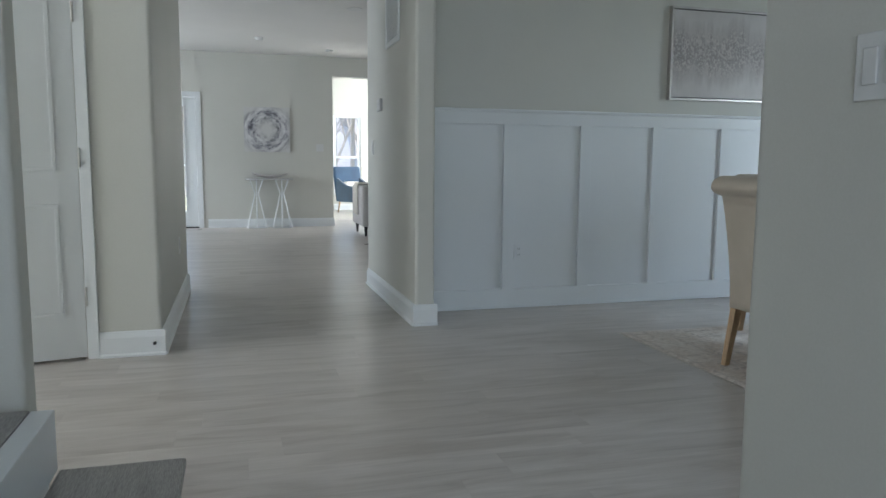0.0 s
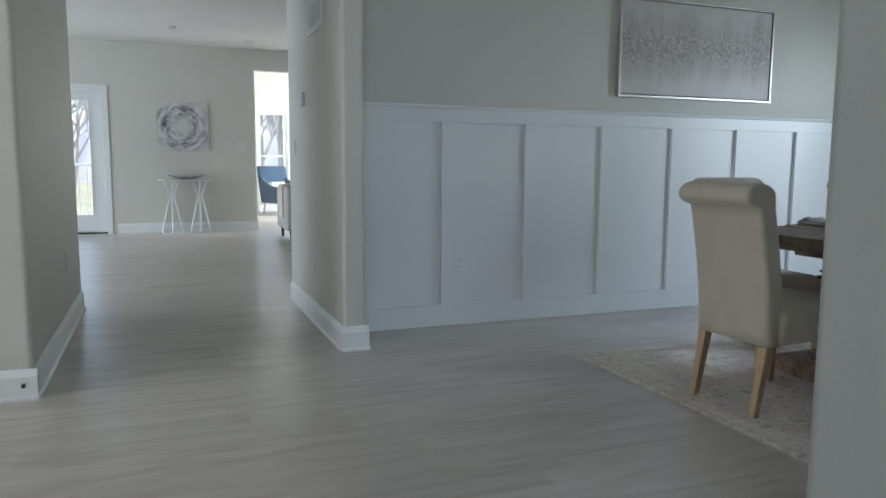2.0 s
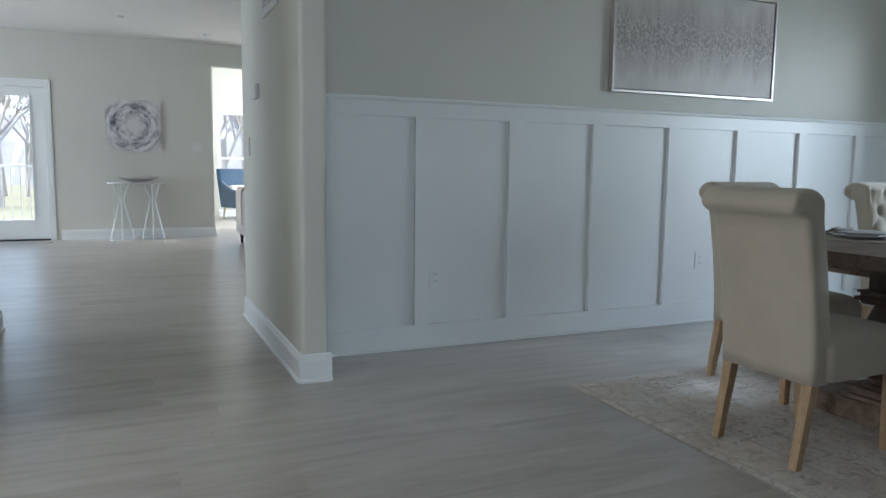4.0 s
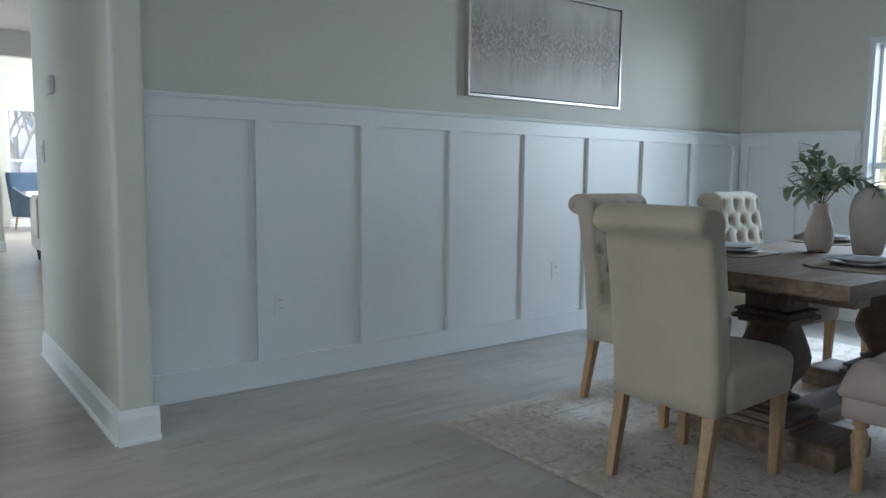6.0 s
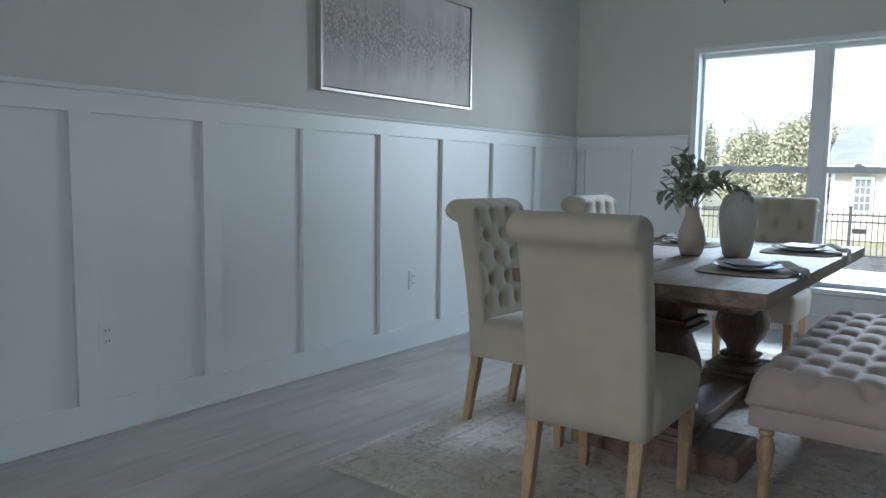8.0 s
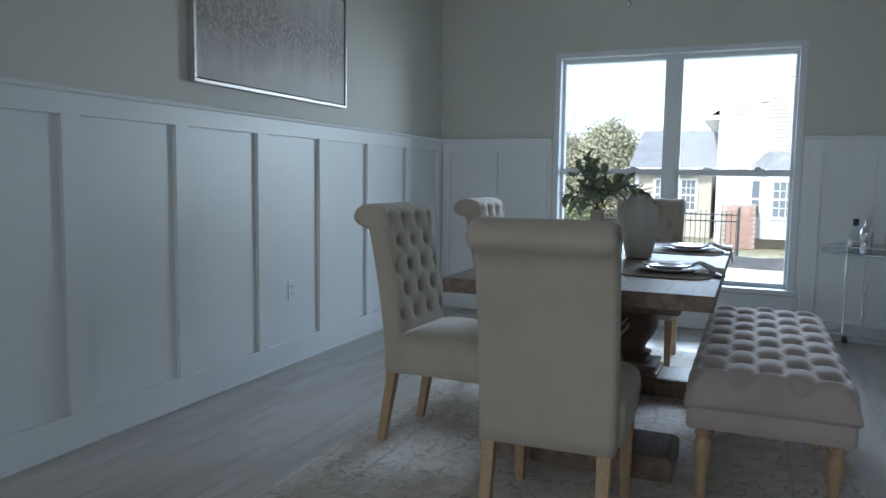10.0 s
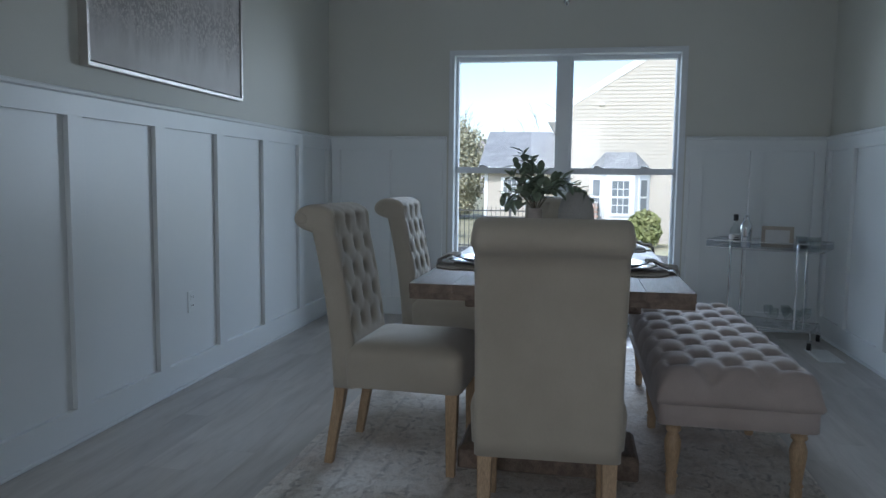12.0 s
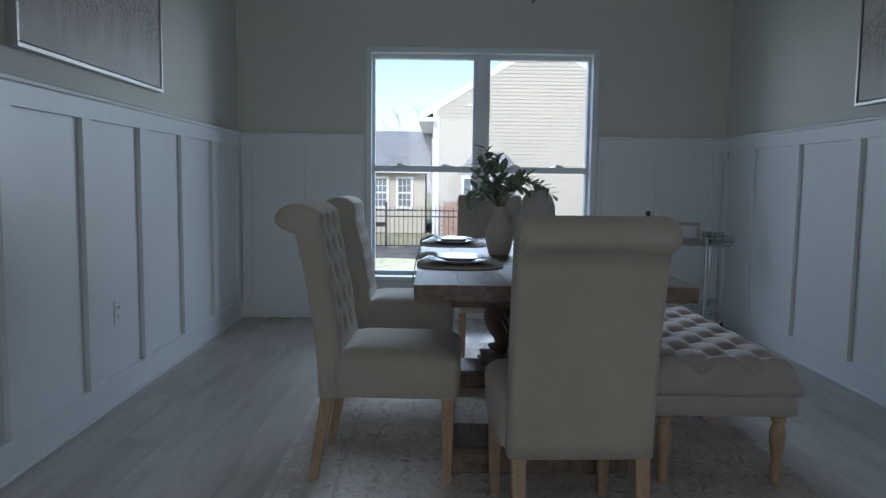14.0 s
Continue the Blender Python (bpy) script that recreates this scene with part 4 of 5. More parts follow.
for sx in (-1, 1):
    for k in range(240):
        y = -0.975 + 1.95 * k / 239
        x0 = sx * 1.515
        l = random.uniform(0.012, 0.03)
        rod((x0, y, 0.003), (x0 + sx * l, y + random.uniform(-0.006, 0.006), 0.0015), 0.0014, 0.0008, 3, bm)
tagged(part("fringe", bm, THROW, rug, "short cream fringe"), kind="stuff")


# ---- on the table ----
def place_setting(x, y, rz, napkin_side, label, reach=0.20):
    m = thing("placemat", label, "placemat", (x, y, TABLE), rz, "place settings")
    outline = []
    for k in range(72):
        a = 2 * math.pi * k / 72
        f = 1 / (abs(math.cos(a)) ** 4 + abs(math.sin(a)) ** 4) ** 0.25
        w = 1 + 0.018 * math.sin(17 * a) + 0.012 * math.sin(31 * a + 1)
        outline.append((0.185 * f * w * math.cos(a), 0.168 * f * w * math.sin(a)))
    part("mat", rings_mesh([[(a * s, b * s, z) for a, b in outline] for s, z in ((1, 0.0005), (1.004, 0.003), (0.985, 0.0055), (0.5, 0.006))]), CLOTH, m, "", True)
    z = TABLE + 0.0068
    for nm, r, dz, lb in (("dinner_plate", 0.132, 0, "white glazed dinner plate on a placemat"), ("salad_plate", 0.102, 0.010, "small white glazed plate stacked on a dinner plate")):
        p = thing(nm, lb, "plate", (x, y, z + dz), rz, "plates")
        part("plate_body", lathe(((r * 0.55, 0), (r * 0.6, 0.002), (r * 0.68, 0.005), (r * 0.96, 0.015), (r, 0.0175), (r * 0.985, 0.0195), (r * 0.70, 0.0095), (r * 0.6, 0.0065), (r * 0.2, 0.006)), 40), PORCELAIN, p, "", True)
    nap = thing("napkin", "loosely folded grey linen napkin draped beside the plates", "napkin", (x, y, TABLE), rz, "napkins")
    bm = bmesh.new()
    grid = []
    for i in range(25):
        row = []
        for j in range(13):
            u, v = i / 24, j / 12
            px = -0.06 + 0.12 * v + 0.03 * math.sin(u * 4)
            py = napkin_side * (0.09 + reach * u)
            pz = 0.012 + 0.020 * math.exp(-((u - 0.12) / 0.2) ** 2) + 0.012 * math.sin(7 * v + 5 * u) * (0.3 + u) * 0.6 + 0.006 * noise.noise((u * 6, v * 6, x)) + 0.010
            over = napkin_side * py - (0.463 - abs(y - 2.965)) - 0.004
            if over > 0 and abs(abs(rz) - 0) < 1:
                py, pz = napkin_side * (0.463 - abs(y - 2.965) + 0.006 + 0.15 * over), pz - over * 0.9
            row.append(bm.verts.new((px, py, max(pz, 0.0075 if over <= 0 else -0.08))))
        grid.append(row)
    for i in range(24):
        for j in range(12):
            bm.faces.new((grid[i][j], grid[i + 1][j], grid[i + 1][j + 1], grid[i][j + 1]))
    cloth = part("cloth", bm, NAPKIN, nap, "", True)
    mod = cloth.modifiers.new("thick", "SOLIDIFY")
    mod.thickness, mod.offset = 0.0025, 1


for x in (3.66, 4.60):
    place_setting(x, 2.70, 0, -1, "fringed oval woven placemat on the dining table", 0.135 if x < 4 else 0.17)
    place_setting(x + 0.03, 3.262, 0, 1, "fringed oval woven placemat on the dining table", 0.17)

vase = thing("bud_vase", "blush bisque bottle vase holding leafy stems", "vase", (4.095, 3.068, TABLE))
part("vase_body", lathe(((0.040, 0), (0.047, 0.004), (0.058, 0.04), (0.063, 0.075), (0.058, 0.11), (0.044, 0.15), (0.033, 0.18), (0.030, 0.205), (0.034, 0.222), (0.030, 0.222), (0.026, 0.20), (0.028, 0.17)), 36), CERAMIC, vase, "", True)
vase2 = thing("oval_vase", "tall matte sand ceramic vase with a narrow neck", "vase", (4.165, 2.885, TABLE))
part("vase_body", lathe(((0.050, 0), (0.058, 0.006), (0.070, 0.06), (0.080, 0.13), (0.083, 0.18), (0.079, 0.225), (0.066, 0.265), (0.046, 0.288), (0.043, 0.297), (0.038, 0.297), (0.036, 0.27)), 36), CERAMIC_G, vase2, "", True)

plant = thing("leafy_stems", "sprigs of broad grey-green leaves in a vase", "plant", (4.095, 3.068, TABLE + 0.20))


def leaf_mesh(length, width):
    bm = bmesh.new()
    rows = []
    for k in range(7):
        f = k / 6
        w = width * math.sin(math.pi * min(1, f * 0.93 + 0.05)) ** 0.75 * 0.5
        z = -0.10 * length * f * f
        rows.append([bm.verts.new((-w, f * length, z + 0.22 * w)), bm.verts.new((0, f * length, z)), bm.verts.new((w, f * length, z + 0.22 * w))])
    for a, b in zip(rows, rows[1:]):
        for i in (0, 1):
            bm.faces.new((a[i], a[i + 1], b[i + 1], b[i]))
    return mesh_of("leaf", bm, LEAF, True)


leaves = [leaf_mesh(0.060, 0.032), leaf_mesh(0.072, 0.038), leaf_mesh(0.048, 0.027)]
rnd = random.Random(11)
# tips of the sprigs relative to the vase's mouth
for tip, bend in (((0.03, 0.07, 0.31), 0.02), ((-0.02, 0.02, 0.27), 0.03), ((0.0, 0.10, 0.25), 0.02), ((-0.03, 0.12, 0.19), 0.03), ((0.05, -0.02, 0.22), 0.02), ((0.02, -0.13, 0.17), 0.06), ((0.06, -0.21, 0.10), 0.09), ((-0.05, 0.15, 0.09), 0.05), ((0.10, 0.06, 0.14), 0.04), ((-0.10, -0.02, 0.13), 0.04), ((0.0, 0.02, 0.20), 0.0), ((-0.06, -0.09, 0.12), 0.04), ((0.07, 0.13, 0.05), 0.05), ((0.02, -0.25, 0.075), 0.10)):
    tip = Vector((tip[0], tip[1], tip[2] * 0.92))
    path = [tip * f + Vector((0, 0, bend * math.sin(math.pi * f))) for f in (0, 0.25, 0.5, 0.75, 1.0)]
    bm = bmesh.new()
    rod((0, 0, -0.12), path[0], 0.002, sides=5, bm=bm)
    for a, b in zip(path, path[1:]):
        rod(a, b, 0.0019, 0.0015, 5, bm)
    stem = part("stem", bm, STEM, plant, "brown twig")
    n = int(9 + tip.length * 40)
    for k in range(n):
        f = 0.22 + 0.78 * (k + 0.4) / n
        seg = min(3, int(f * 4))
        at = path[seg].lerp(path[seg + 1], f * 4 - seg)
        way = (path[seg + 1] - path[seg]).normalized()
        a = k * 2.4 + rnd.uniform(-0.4, 0.4)
        side = way.orthogonal().normalized()
        out = (Matrix.Rotation(a, 3, way) @ side) + way * rnd.uniform(0.3, 0.9)
        q = out.to_track_quat("Y", "Z")
        o = new("leaf", rnd.choice(leaves))
        o.parent = stem
        o.matrix_basis = Matrix.LocRotScale(at, q, Vector((1, 1, 1)) * rnd.uniform(0.75, 1.1))

# ---- pictures ----
def framed_art(label, x0, x1, z0, z1, face, sign):
    w, h, d = x1 - x0, z1 - z0, 0.042
    top = thing("framed_painting", label, "painting", ((x0 + x1) / 2, face, (z0 + z1) / 2), 0, "framed paintings")
    y0, y1 = sorted((0, sign * d))
    t = 0.017
    part("frame", boxes((-w / 2, w / 2, y0, y1, -h / 2, -h / 2 + t), (-w / 2, w / 2, y0, y1, h / 2 - t, h / 2), (-w / 2, -w / 2 + t, y0, y1, -h / 2 + t, h / 2 - t), (w / 2 - t, w / 2, y0, y1, -h / 2 + t, h / 2 - t), bevel=0.0015), SILVER, top, "slim silver float frame")
    a, b = sorted((sign * 0.004, sign * 0.012))
    part("shadow_gap", box(-w / 2 + t, w / 2 - t, a, b, -h / 2 + t, h / 2 - t), BLACK, top, "black gap inside the frame")
    a, b = sorted((sign * 0.012, sign * 0.034))
    part("canvas", box(-w / 2 + t + 0.007, w / 2 - t - 0.007, a, b, -h / 2 + t + 0.007, h / 2 - t - 0.007, 0.002), ART, top, "pale canvas with a mottled grey band")
    return top


framed_art("abstract grey canvas in a slim silver frame", 3.452, 4.842, 1.547, 2.240, NORTH, -1)
framed_art("abstract grey canvas in a slim silver frame", 3.29, 4.68, 1.505, 2.20, SOUTH, 1)
ring = thing("ring_painting", "square canvas with a swirled grey ring", "painting", (0.775, FAR, 1.59))
part("canvas", box(-0.365, 0.365, -0.035, 0, -0.36, 0.36, 0.003), RING_ART, ring)

# ---- chandelier over the table ----
lamp = thing("chandelier", "open chrome lantern chandelier hanging over the table", "chandelier", (4.02, 2.95, 0))
part("canopy", lathe(((0.065, C), (0.065, C - 0.012), (0.02, C - 0.03)), 24), CHROME, lamp)
part("stem", rod((0, 0, C - 0.03), (0, 0, 2.46), 0.006), CHROME, lamp)
part("hub", lathe(((0.012, 2.44), (0.022, 2.45), (0.022, 2.47), (0.01, 2.48)), 16), CHROME, lamp)
for k in range(6):
    a = math.pi * k / 3
    c, s = math.cos(a), math.sin(a)
    bm = rod((0.015 * c, 0.015 * s, 2.46), (0.20 * c, 0.20 * s, 2.24), 0.004, sides=6)
    rod((0.20 * c, 0.20 * s, 2.24), (0.012 * c, 0.012 * s, 1.925), 0.004, sides=6, bm=bm)
    part("rib", bm, CHROME, lamp)
part("finial", lathe(((0.002, 1.853), (0.009, 1.861), (0.015, 1.876), (0.010, 1.892), (0.006, 1.902), (0.020, 1.914), (0.020, 1.926), (0.008, 1.935)), 16), CHROME, lamp, "", True)
for k in range(3):
    a = 2 * math.pi * k / 3
    x, y = 0.06 * math.cos(a), 0.06 * math.sin(a)
    part("candle_sleeve", rod((x, y, 2.16), (x, y, 2.26), 0.011), PLASTIC, lamp)
part("lamp_plate", lathe(((0.085, 2.15), (0.085, 2.16)), 20), CHROME, lamp)
part("inner_stem", rod((0, 0, 2.46), (0, 0, 1.93), 0.004), CHROME, lamp)

# ---- bar cart ----
ux, uy = Vector((0.43, 0.903)), Vector((0.903, -0.43))  # along its width, along its depth
ANG = math.degrees(math.atan2(0.903, 0.43))
cart = thing("bar_cart", "clear acrylic bar cart with chrome posts and casters", "bar cart", (5.83, 1.35, 0), ANG)
# local x: width, local y: towards the viewer (negative is the back)
W, D = 0.63, 0.36
for z0, nm in ((0.645, "top_shelf"), (0.115, "lower_shelf")):
    sh = part(nm, box(0, W, -D, 0, z0, z0 + 0.010, 0.002), ACRYLIC, cart, "clear acrylic shelf")
    if nm == "top_shelf":
        part("rim", boxes((-0.06, W + 0.06, -0.004, 0.004, z0 + 0.012, z0 + 0.055), (-0.06, W + 0.06, -D - 0.004, -D + 0.004, z0 + 0.012, z0 + 0.055), (-0.064, -0.056, -D, 0, z0 + 0.012, z0 + 0.055), (W + 0.056, W + 0.064, -D, 0, z0 + 0.012, z0 + 0.055)), ACRYLIC, sh, "clear acrylic rim")
        for y in (0.0, -D):
            part("rim_rail", rod((-0.06, y, z0 + 0.058), (W + 0.06, y, z0 + 0.058), 0.004), CHROME, sh)
            part("rim_rail", rod((-0.06, y, z0 + 0.010), (W + 0.06, y, z0 + 0.010), 0.004), CHROME, sh)
        for x in (-0.06, W + 0.06):
            part("rim_rail", rod((x, -D, z0 + 0.058), (x, 0, z0 + 0.058), 0.004), CHROME, sh)
    else:
        for y in (0.0, -D):
            part("rim_rail", rod((0, y, z0 + 0.010), (W, y, z0 + 0.010), 0.005), CHROME, sh)
        for x in (0, W):
            part("rim_rail", rod((x, -D, z0 + 0.010), (x, 0, z0 + 0.010), 0.005), CHROME, sh)
for x in (0.10, 0.53):
    for y in (-0.01, -D + 0.01):
        part("post", rod((x, y, 0.12), (x, y, 0.70), 0.008, sides=10), CHROME, cart, "chrome post")
for x in (0.0, W):
    for y in (-0.005, -D + 0.005):
        c = part("caster", rod((x - 0.012, y, 0.026), (x + 0.012, y, 0.026), 0.026, sides=16), BLACK, cart, "black caster wheel")
        part("caster_fork", boxes((x - 0.016, x - 0.013, y - 0.012, y + 0.012, 0.02, 0.06), (x + 0.013, x + 0.016, y - 0.012, y + 0.012, 0.02, 0.06), (x - 0.016, x + 0.016, y - 0.012, y + 0.012, 0.06, 0.066)), CHROME, c)
        part("caster_stem", rod((x, y, 0.066), (x, y, 0.118), 0.006), CHROME, c)


def on_cart(x, y, z):
    return Vector((5.83, 1.35, 0)) + Vector((ux.x, ux.y, 0)) * x - Vector((uy.x, uy.y, 0)) * y + Vector((0, 0, z))


def glassware(name, label, category, x, y, z, profile, material, group=""):
    g = thing(name, label, category, on_cart(x, y, z), 0, group)
    part("glass_body" if material is CRYSTAL else "body", lathe(profile, 24), material, g, "", True)
    return g


g = glassware("bottle", "clear glass spirits bottle with a black stopper", "bottle", 0.53, -0.12, 0.656, ((0.036, 0), (0.040, 0.004), (0.040, 0.10), (0.034, 0.13), (0.016, 0.15), (0.014, 0.175), (0.017, 0.18)), CRYSTAL)
part("stopper", lathe(((0.014, 0.18), (0.017, 0.184), (0.017, 0.222), (0.015, 0.226)), 20), BLACK, g, "black stopper")
part("bottle_label", lathe(((0.0405, 0.03), (0.0405, 0.085)), 24), PAPER, g, "pale printed label")
part("label_bars", boxes((-0.0425, -0.0405, -0.02, 0.02, 0.045, 0.052), (-0.0425, -0.0405, -0.014, 0.014, 0.06, 0.066)), BLACK, g)
g = glassware("cocktail_shaker", "polished steel cocktail shaker", "shaker", 0.455, -0.10, 0.656, ((0.032, 0), (0.034, 0.004), (0.040, 0.12), (0.041, 0.128), (0.041, 0.134), (0.036, 0.16), (0.022, 0.182), (0.020, 0.186), (0.019, 0.205), (0.012, 0.212)), CHROME)
part("cap", lathe(((0.0195, 0.187), (0.0205, 0.19), (0.0205, 0.21), (0.014, 0.222)), 20), CHROME, g)
for k, (x, y) in enumerate(((0.08, -0.08), (0.03, -0.20), (0.12, -0.22))):
    glassware("tumbler", "clear glass tumbler on the cart", "glass", x, y, 0.656, ((0.028, 0), (0.032, 0.003), (0.036, 0.085), (0.034, 0.085), (0.030, 0.012)), CRYSTAL, "tumblers")
for k, (x, y) in enumerate(((0.10, -0.08), (0.17, -0.14), (0.24, -0.07), (0.06, -0.2), (0.2, -0.24), (0.30, -0.18))):
    glassware("wine_glass", "clear stemmed glass on the lower shelf", "glass", x, y, 0.126, ((0.030, 0), (0.030, 0.002), (0.004, 0.006), (0.004, 0.05), (0.022, 0.062), (0.032, 0.085), (0.030, 0.125), (0.028, 0.125), (0.028, 0.085)), CRYSTAL, "wine glasses")
ph = thing("photo_frame", "pale wood frame holding a blank white card", "picture frame", on_cart(0.27, -0.20, 0.656), ANG + 6)
ph.scale = (0.82, 0.82, 0.82)
bm = boxes((-0.125, 0.125, -0.012, 0.006, 0, 0.03), (-0.125, 0.125, -0.012, 0.006, 0.15, 0.18), (-0.125, -0.095, -0.012, 0.006, 0.03, 0.15), (0.095, 0.125, -0.012, 0.006, 0.03, 0.15), bevel=0.002)
part("frame", bm, FRAMEWOOD, ph)
part("card", box(-0.095, 0.095, -0.008, -0.004, 0.03, 0.15), PAPER, ph, "blank white card")
part("easel_back", rod((0, -0.012, 0.12), (0, -0.07, 0.0), 0.005), FRAMEWOOD, ph)

# ---- great room furniture ----
con = thing("console_table", "white wire console table with a glass top", "console table", (0.782, 12.03, 0))
part("tabletop", rings_mesh([[(x, y, z) for x, y in rounded(0.37, 0.165, 0.03)] for z in (0.785, 0.803)]), PORCELAIN, con, "pale polished top")
part("top_rim", rings_mesh([[(x, y, z) for x, y in rounded(0.378, 0.173, 0.032)] for z in (0.789, 0.799)]), CHROME, con, "polished metal rim")
for x in (-0.20, 0.20):
    part("hub_plate", rings_mesh([[(x + a, b, z) for a, b in rounded(0.11, 0.09, 0.02)] for z in (0.776, 0.785)]), PLASTIC, con)
    for sx, sy in ((-1, -1), (1, -1), (-1, 1), (1, 1), (0, -1), (0, 1)):
        bm = rod((x + 0.10 * sx, 0.08 * sy, 0.78), (x + 0.025 * sx, 0.03 * sy, 0.56), 0.007, sides=6)
        rod((x + 0.025 * sx, 0.03 * sy, 0.56), (x + 0.15 * sx, 0.14 * sy, 0.008), 0.008, sides=6, bm=bm)
        part("wire_leg", bm, TRIM, con)
    part("foot_ring", rings_mesh([[(x + a, b, z) for a, b in rounded(0.16, 0.15, 0.05)] for z in (0.0, 0.010)]), CHROME, con)
bowl = thing("long_bowl", "long shallow silver leaf-shaped bowl on the console", "bowl", (0.80, 12.03, 0.803))
rings = []
for f, z in ((0.3, 0.0), (0.5, 0.006), (0.8, 0.030), (1.0, 0.062), (0.97, 0.064), (0.75, 0.034), (0.3, 0.012)):
    rings.append([(0.30 * f * math.cos(a) , 0.10 * f * math.sin(a), z + 0.03 * f * math.cos(a) ** 2) for a in [2 * math.pi * k / 36 for k in range(36)]])
part("bowl_body", rings_mesh(rings), SILVER, bowl, "", True)


def sofa():
    s = thing("sofa", "pale grey upholstered sofa with black legs", "sofa", (2.0, 10.25, 0))
    part("base", box(0.02, 2.3, 0.06, 0.90, 0.14, 0.36, 0.02), GREYSOFA, s)
    for x in (0.0, 2.14):
        part("arm", box(x, x + 0.20, 0.02, 0.93, 0.14, 0.74, 0.05, segments=4), GREYSOFA, s)
    part("backrest", box(0.18, 2.16, 0.0, 0.24, 0.30, 0.92, 0.06, segments=4), GREYSOFA, s)
    for k in range(2):
        part("seat_cushion", box(0.21 + 0.965 * k, 1.16 + 0.965 * k, 0.22, 0.94, 0.36, 0.52, 0.05, segments=4), GREYSOFA, s)
        part("back_cushion", box(0.22 + 0.965 * k, 1.15 + 0.965 * k, 0.20, 0.40, 0.50, 1.02, 0.07, segments=4), GREYSOFA, s)
    for x in (0.07, 2.25):
        for y in (0.10, 0.86):
            part("leg", rod((x, y, 0), (x, y, 0.145), 0.014, 0.028, 10), BLACK, s, "black tapered leg")


sofa()
th = thing("throw_blanket", "cream fleece throw draped over the sofa arm", "blanket", (2.0, 10.25, 0))
bm = bmesh.new()
grid = []
for i in range(29):
    row = []
    for j in range(15):
        u, v = i / 28, j / 14
        y = 0.30 + 0.42 * v + 0.012 * math.sin(u * 9)
        if u < 0.45:
            x, z = -0.012 - 0.010 * math.sin(v * 12), 0.30 + 0.45 * u / 0.45
        elif u < 0.62:
            x, z = -0.012 + 0.23 * (u - 0.45) / 0.17, 0.755 + 0.012 * math.sin(v * 9)
        else:
            x, z = 0.222 + 0.010 * math.sin(v * 11), 0.755 - 0.17 * (u - 0.62) / 0.38
        row.append(bm.verts.new((x, y, z + 0.006 * noise.noise((u * 9, v * 9, 3)))))
    grid.append(row)
for i in range(28):
    for j in range(14):
        bm.faces.new((grid[i][j], grid[i + 1][j], grid[i + 1][j + 1], grid[i][j + 1]))
fleece = part("fleece", bm, THROW, th, "", True)
mod = fleece.modifiers.new("thick", "SOLIDIFY")
mod.thickness, mod.offset = 0.012, 0

arm = thing("blue_armchair", "deep blue velvet armchair with tapered wood legs", "armchair", (2.78, 15.55, 0), -62)
part("seat", box(-0.28, 0.30, -0.27, 0.27, 0.26, 0.45, 0.04, segments=3), BLUE, arm)
rings = []
for z, x, w in ((0.28, -0.30, 0.33), (0.55, -0.33, 0.345), (0.80, -0.37, 0.355), (0.96, -0.40, 0.35), (0.985, -0.405, 0.335)):
    rings.append([(x + a, b, z) for a, b in rounded(0.055, w, 0.05)])
part("backrest", rings_mesh(rings), BLUE, arm, "", True)
for sy in (-1, 1):
    rows = []
    for x, zt in ((-0.30, 0.74), (0.0, 0.60), (0.27, 0.56), (0.30, 0.54)):
        rows.append([(x, sy * 0.30 + a, 0.24 + (zt - 0.24) * b) for a, b in ((-0.035, 0), (0.035, 0), (0.038, 0.9), (0.02, 1), (-0.02, 1), (-0.038, 0.9))])
    part("arm", rings_mesh(rows), BLUE, arm)
    for x in (-0.27, 0.26):
        part("leg", rod((x * 1.1, sy * 0.29, 0), (x, sy * 0.26, 0.27), 0.012, 0.022, 10), OAK, arm, "tapered wood leg")
pil = thing("lumbar_cushion", "white cushion on the blue armchair", "cushion", (2.78, 15.55, 0.455), -62)
rings = []
for z, f in ((0.0, 0.8), (0.05, 1.0), (0.15, 1.0), (0.21, 0.8)):
    rings.append([(-0.20 + a, b, z) for a, b in rounded(0.07 * f, 0.20 * f, 0.03)])
part("cover", rings_mesh(rings), THROW, pil, "", True)


# ---- outside ----
GROUND = -0.80
bm = bmesh.new()
bmesh.ops.create_grid(bm, x_segments=80, y_segments=80, size=400)
for v in bm.verts:
    v.co.z = GROUND + 0.10 * noise.noise((v.co.x * 0.05, v.co.y * 0.05, 0)) * (1 if abs(v.co.x) + abs(v.co.y) > 40 else 0.2)
structure("ground", bm, GRASS, "dormant yellowed lawn")
structure("foundation", boxes((-6.1, 6.62, -3.1, 16.6, GROUND - 0.2, -0.12)), MORTAR)


def clapboard_wall(y0, y1, z0, z1, x, top_of, step=0.115):
    """Lapped siding that faces -x, cut by top_of(z) -> (ya, yb)."""
    bm = bmesh.new()
    n = int((z1 - z0) / step)
    for k in range(n):
        za, zb = z0 + k * step, z0 + (k + 1) * step
        a0, b0 = top_of(za)
        a1, b1 = top_of(zb)
        if b1 - a1 < 0.05:
            break
        vs = [bm.verts.new(p) for p in ((x - 0.020, a0, za), (x - 0.020, b0, za), (x - 0.002, b1, zb), (x - 0.002, a1, zb), (x, a0, za), (x, b0, za))]
        bm.faces.new(vs[:4])
        bm.faces.new((vs[0], vs[4], vs[5], vs[1]))
    return bm


